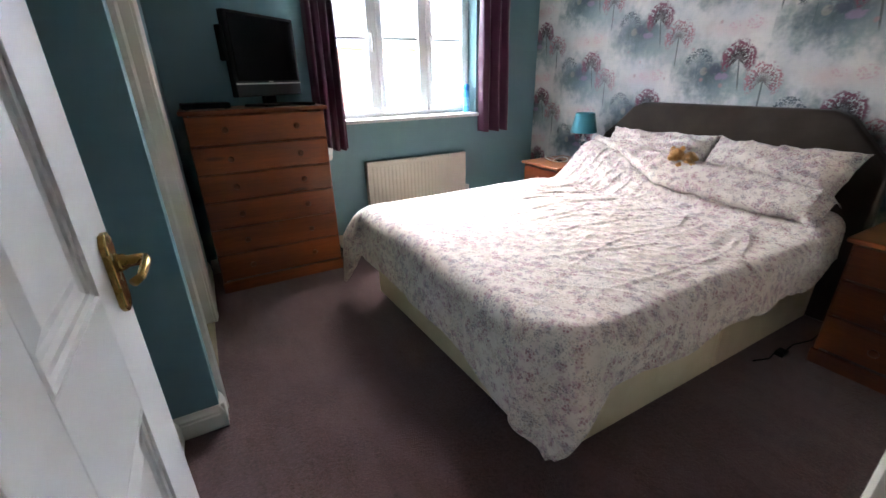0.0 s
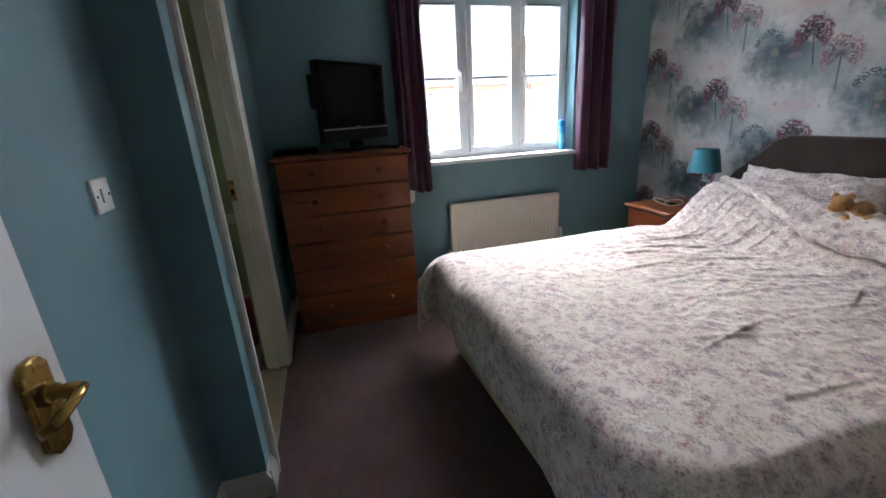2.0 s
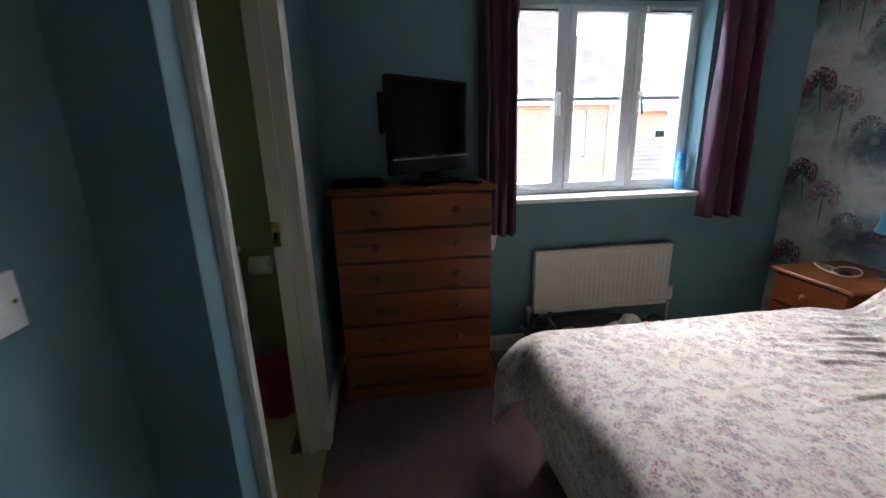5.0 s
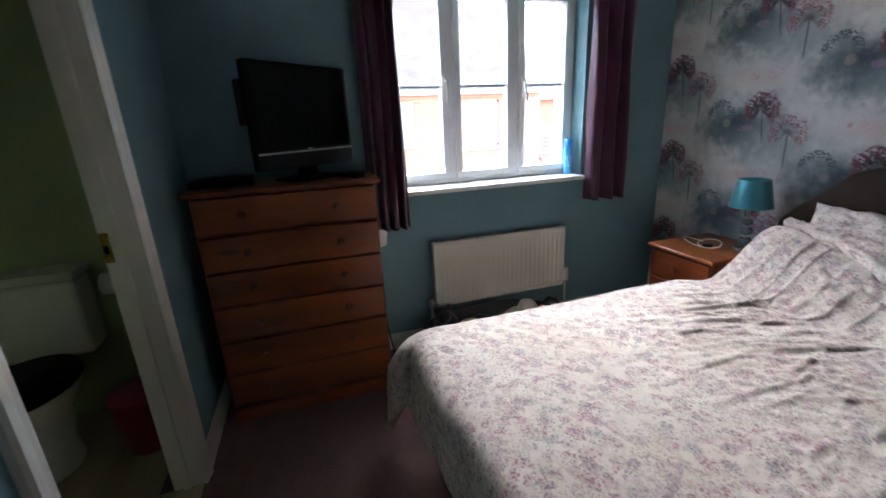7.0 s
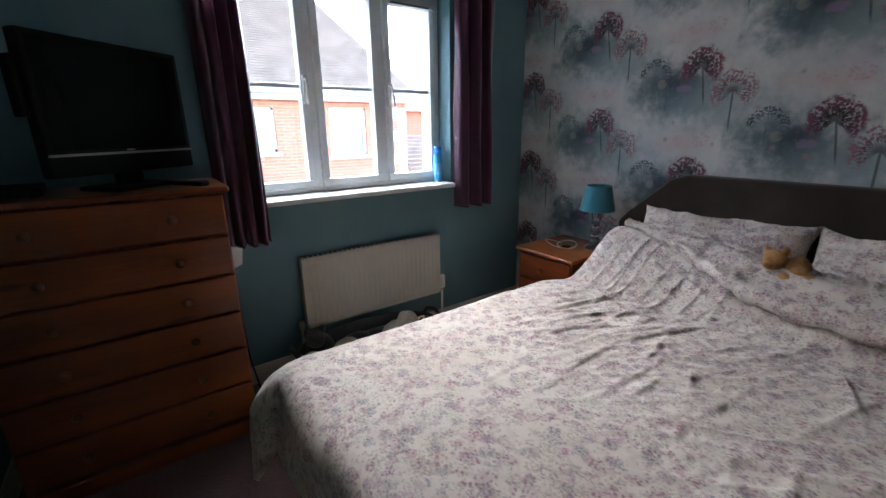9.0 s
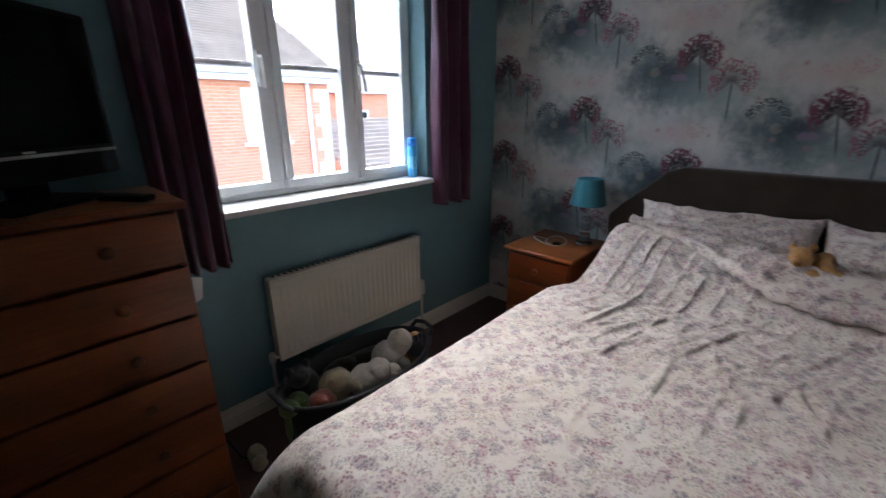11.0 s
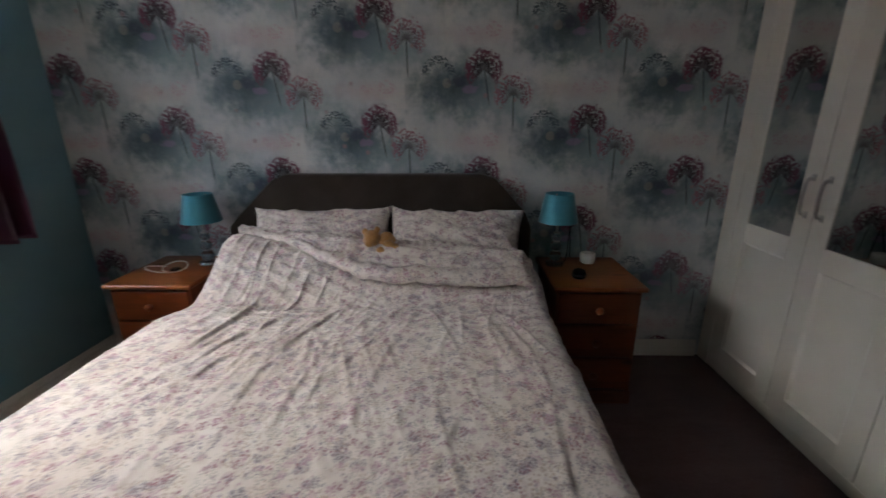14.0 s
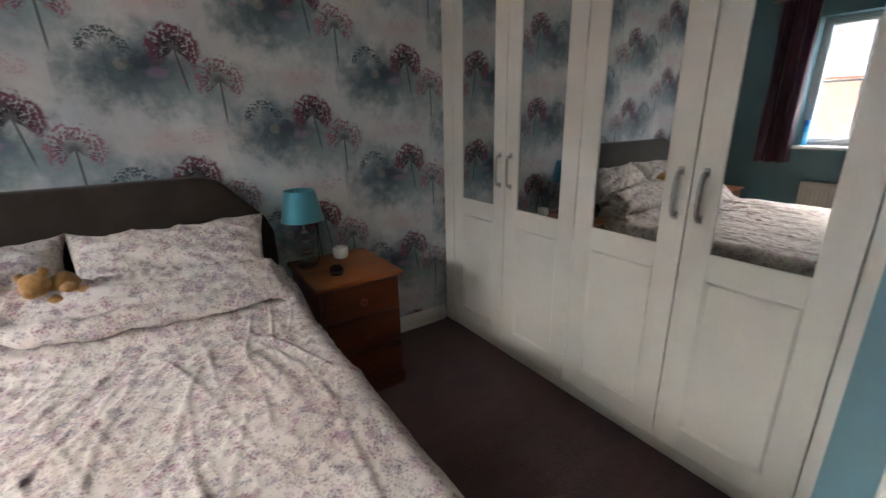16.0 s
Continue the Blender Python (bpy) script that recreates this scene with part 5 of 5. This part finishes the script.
toy("soft_toy", "green plush frog hanging over the rim", joined(blob((1.130, 3.080, 0.235), (0.05, 0.05, 0.04), 9.0), blob((1.080, 3.050, 0.255), (0.038, 0.045, 0.03), 9.4), blob((1.057, 3.020, 0.195), (0.014, 0.016, 0.06), 9.7)), TOY_GREEN)
toy("soft_toy", "black plush dog in the tub", joined(blob((1.195, 3.160, 0.245), (0.075, 0.07, 0.08), 10.0), blob((1.165, 3.120, 0.325), (0.05, 0.048, 0.045), 10.5), blob((1.125, 3.110, 0.365), (0.016, 0.014, 0.024), 10.8), blob((1.205, 3.120, 0.365), (0.016, 0.014, 0.024), 10.9)), TOY_DARK)
toy("soft_toy", "brown and white plush dog in the tub", joined(blob((1.735, 3.080, 0.195), (0.06, 0.06, 0.07), 11.0), blob((1.750, 3.050, 0.265), (0.042, 0.04, 0.04), 11.5)), TOY_TAN)
toy("soft_toy", "beige plush toy on the floor by the chest", joined(blob((0.97, 3.16, 0.035), (0.035, 0.05, 0.035), 13.0), blob((0.955, 3.10, 0.04), (0.03, 0.03, 0.03), 13.4), blob((0.99, 3.20, 0.02), (0.018, 0.035, 0.018), 13.6)), TOY_BEIGE)
toy("soft_toy", "dark plush toy packed into the tub", joined(blob((1.530, 3.180, 0.175), (0.16, 0.08, 0.07), 14.0), blob((1.410, 3.180, 0.185), (0.12, 0.07, 0.07), 14.5), blob((1.660, 3.180, 0.165), (0.1, 0.07, 0.06), 14.8), blob((1.470, 3.100, 0.085), (0.28, 0.12, 0.10), 14.9)), TOY_DARK)

# teddy between the pillows
teddy = joined(
    blob((2.525, 1.655, 0.765), (0.040, 0.042, 0.046), 20.0, 0.2), blob((2.500, 1.715, 0.790), (0.036, 0.038, 0.035), 20.3, 0.15), blob((2.468, 1.722, 0.780), (0.017, 0.019, 0.015), 20.4),
    blob((2.505, 1.745, 0.815), (0.012, 0.014, 0.014), 20.5), blob((2.505, 1.690, 0.822), (0.012, 0.014, 0.014), 20.6), blob((2.490, 1.640, 0.770), (0.018, 0.026, 0.018), 20.7),
    blob((2.490, 1.610, 0.752), (0.020, 0.026, 0.020), 20.8), blob((2.482, 1.672, 0.748), (0.020, 0.026, 0.018), 20.9), blob((2.505, 1.760, 0.768), (0.018, 0.024, 0.018), 21.0))
bmesh.ops.transform(teddy, matrix=Matrix.Translation((2.462, 1.678, 0.806)) @ Matrix.Diagonal((1.2, 1.02, 1.2, 1.0)) @ Matrix.Translation((-2.50, -1.685, -0.765)), verts=teddy.verts)
toy("teddy_bear", "small golden plush bear tucked between the pillows", teddy, TOY_TAN)

# window board and bedside clutter
can = thing("spray_can", "pale blue aerosol can with a blue cap", "spray can", "", (2.195, 3.505, 0.984))
part("body", lathe([(0.026, 0.0), (0.0275, 0.003), (0.0275, 0.165), (0.024, 0.175), (0.024, 0.178)], 28), BLUE_CAN, can, smooth=True)
part("cap", lathe([(0.0255, 0.1785), (0.0255, 0.215), (0.022, 0.226), (0.0, 0.228)], 28), BLUE_CAP, can, smooth=True)
part("label_band", lathe([(0.0279, 0.05), (0.0281, 0.052), (0.0281, 0.12), (0.0279, 0.122)], 28), BLUE_PALE, can, "paler blue printed band", True)

cable = thing("charging_cable", "white charging cable coiled on the cabinet", "cable")
pts = []
for k in range(60):
    a = k / 59
    pts.append((2.60 + 0.07 * math.cos(9 * a) + 0.05 * a, 2.80 + 0.075 * math.sin(9 * a) + 0.09 * (0.5 - a), 0.6245 + 0.026 * math.sin(6.5 * a) ** 2 * (1 - 0.4 * a)))
part("lead", tube(pts, 0.0034, 8), PLASTIC, cable, smooth=True)
part("plug", boxes(((2.585, 2.735, 0.62), (2.625, 2.775, 0.637)), bevel=0.005), BLACK, cable)

tl = thing("tealight_holder", "white ridged ceramic tealight holder", "candle holder", "", (2.775, 0.625, 0.62))
bm = lathe([(0.030, 0.0), (0.036, 0.006), (0.040, 0.03), (0.036, 0.055), (0.026, 0.058), (0.024, 0.05), (0.0, 0.045)], 40)
for v in bm.verts:
    a = math.atan2(v.co.y, v.co.x)
    f = 1 + 0.05 * math.sin(a * 10)
    v.co.x, v.co.y = v.co.x * f, v.co.y * f
part("cup", bm, CERAMIC, tl, smooth=True)
part("candle", lathe([(0.0, 0.046), (0.018, 0.046), (0.018, 0.050), (0.0, 0.051)], 20), CEIL, tl, smooth=True)
spk = thing("small_speaker", "small black rounded speaker on the cabinet", "speaker", "", (2.545, 0.735, 0.62))
part("body", lathe([(0.026, 0.0), (0.032, 0.006), (0.034, 0.02), (0.028, 0.038), (0.014, 0.046), (0.0, 0.047)], 28), BLACK, spk, smooth=True)
part("ring", lathe([(0.0335, 0.013), (0.0345, 0.016), (0.0345, 0.021), (0.0335, 0.024)], 28), TUB, spk, smooth=True)

# lead of the far lamp running up the wall, and leads by the chest
for ly, lx in ((0.735, 2.78), ):
    cd = thing("lamp_lead", "thin dark lamp lead behind the cabinet", "cable")
    part("lead", tube([(2.75, 0.77, 0.623), (2.80, 0.735, 0.624), (2.85, 0.715, 0.66), (2.885, 0.70, 0.80), (2.893, 0.69, 0.70), (2.893, 0.68, 0.45), (2.893, 0.68, 0.10), (2.89, 0.66, 0.004)], 0.0025, 8), BLACK, cd, smooth=True)
lead = thing("aerial_lead", "black lead trailing down beside the chest", "cable")
part("lead", tube([(0.885, 3.40, 0.85), (0.888, 3.40, 0.5), (0.895, 3.37, 0.2), (0.91, 3.30, 0.06), (0.93, 3.22, 0.006), (0.97, 3.17, 0.005)], 0.004, 8), BLACK, lead, smooth=True)
tag = thing("paper_sheet", "white paper slip hanging beside the chest", "paper")
part("sheet", prism([(0.849, 0.74), (0.895, 0.76), (0.905, 0.83), (0.849, 0.85)], 1, 3.16, 3.163), CEIL, tag)
part("clip", boxes(((0.848, 3.158, 0.80), (0.862, 3.165, 0.83)), bevel=0.002), PLASTIC, tag)
fl = thing("floor_lead", "dark mains lead lying by the bedside cabinet", "cable")
part("lead", tube([(2.20, 0.985, 0.004), (2.28, 0.955, 0.004), (2.36, 0.965, 0.005), (2.42, 0.945, 0.006), (2.50, 0.95, 0.006), (2.62, 0.92, 0.006), (2.78, 0.93, 0.006)], 0.004, 8), BLACK, fl, smooth=True)
part("adaptor", boxes(((2.34, 0.925, 0.0), (2.40, 0.965, 0.022)), bevel=0.005), BLACK, fl)
rc = thing("remote_control", "black remote control lying on the chest beside the television", "remote control", "", (0.755, 3.15, 1.118), 35)
part("body", boxes(((-0.022, -0.075, 0.0), (0.022, 0.075, 0.018)), bevel=0.006, seg=3), BLACK, rc)
for k in range(4):
    part("button", boxes(((-0.010, -0.05 + k * 0.026, 0.0178), (0.010, -0.038 + k * 0.026, 0.0196)), bevel=0.0008), TUB, rc)
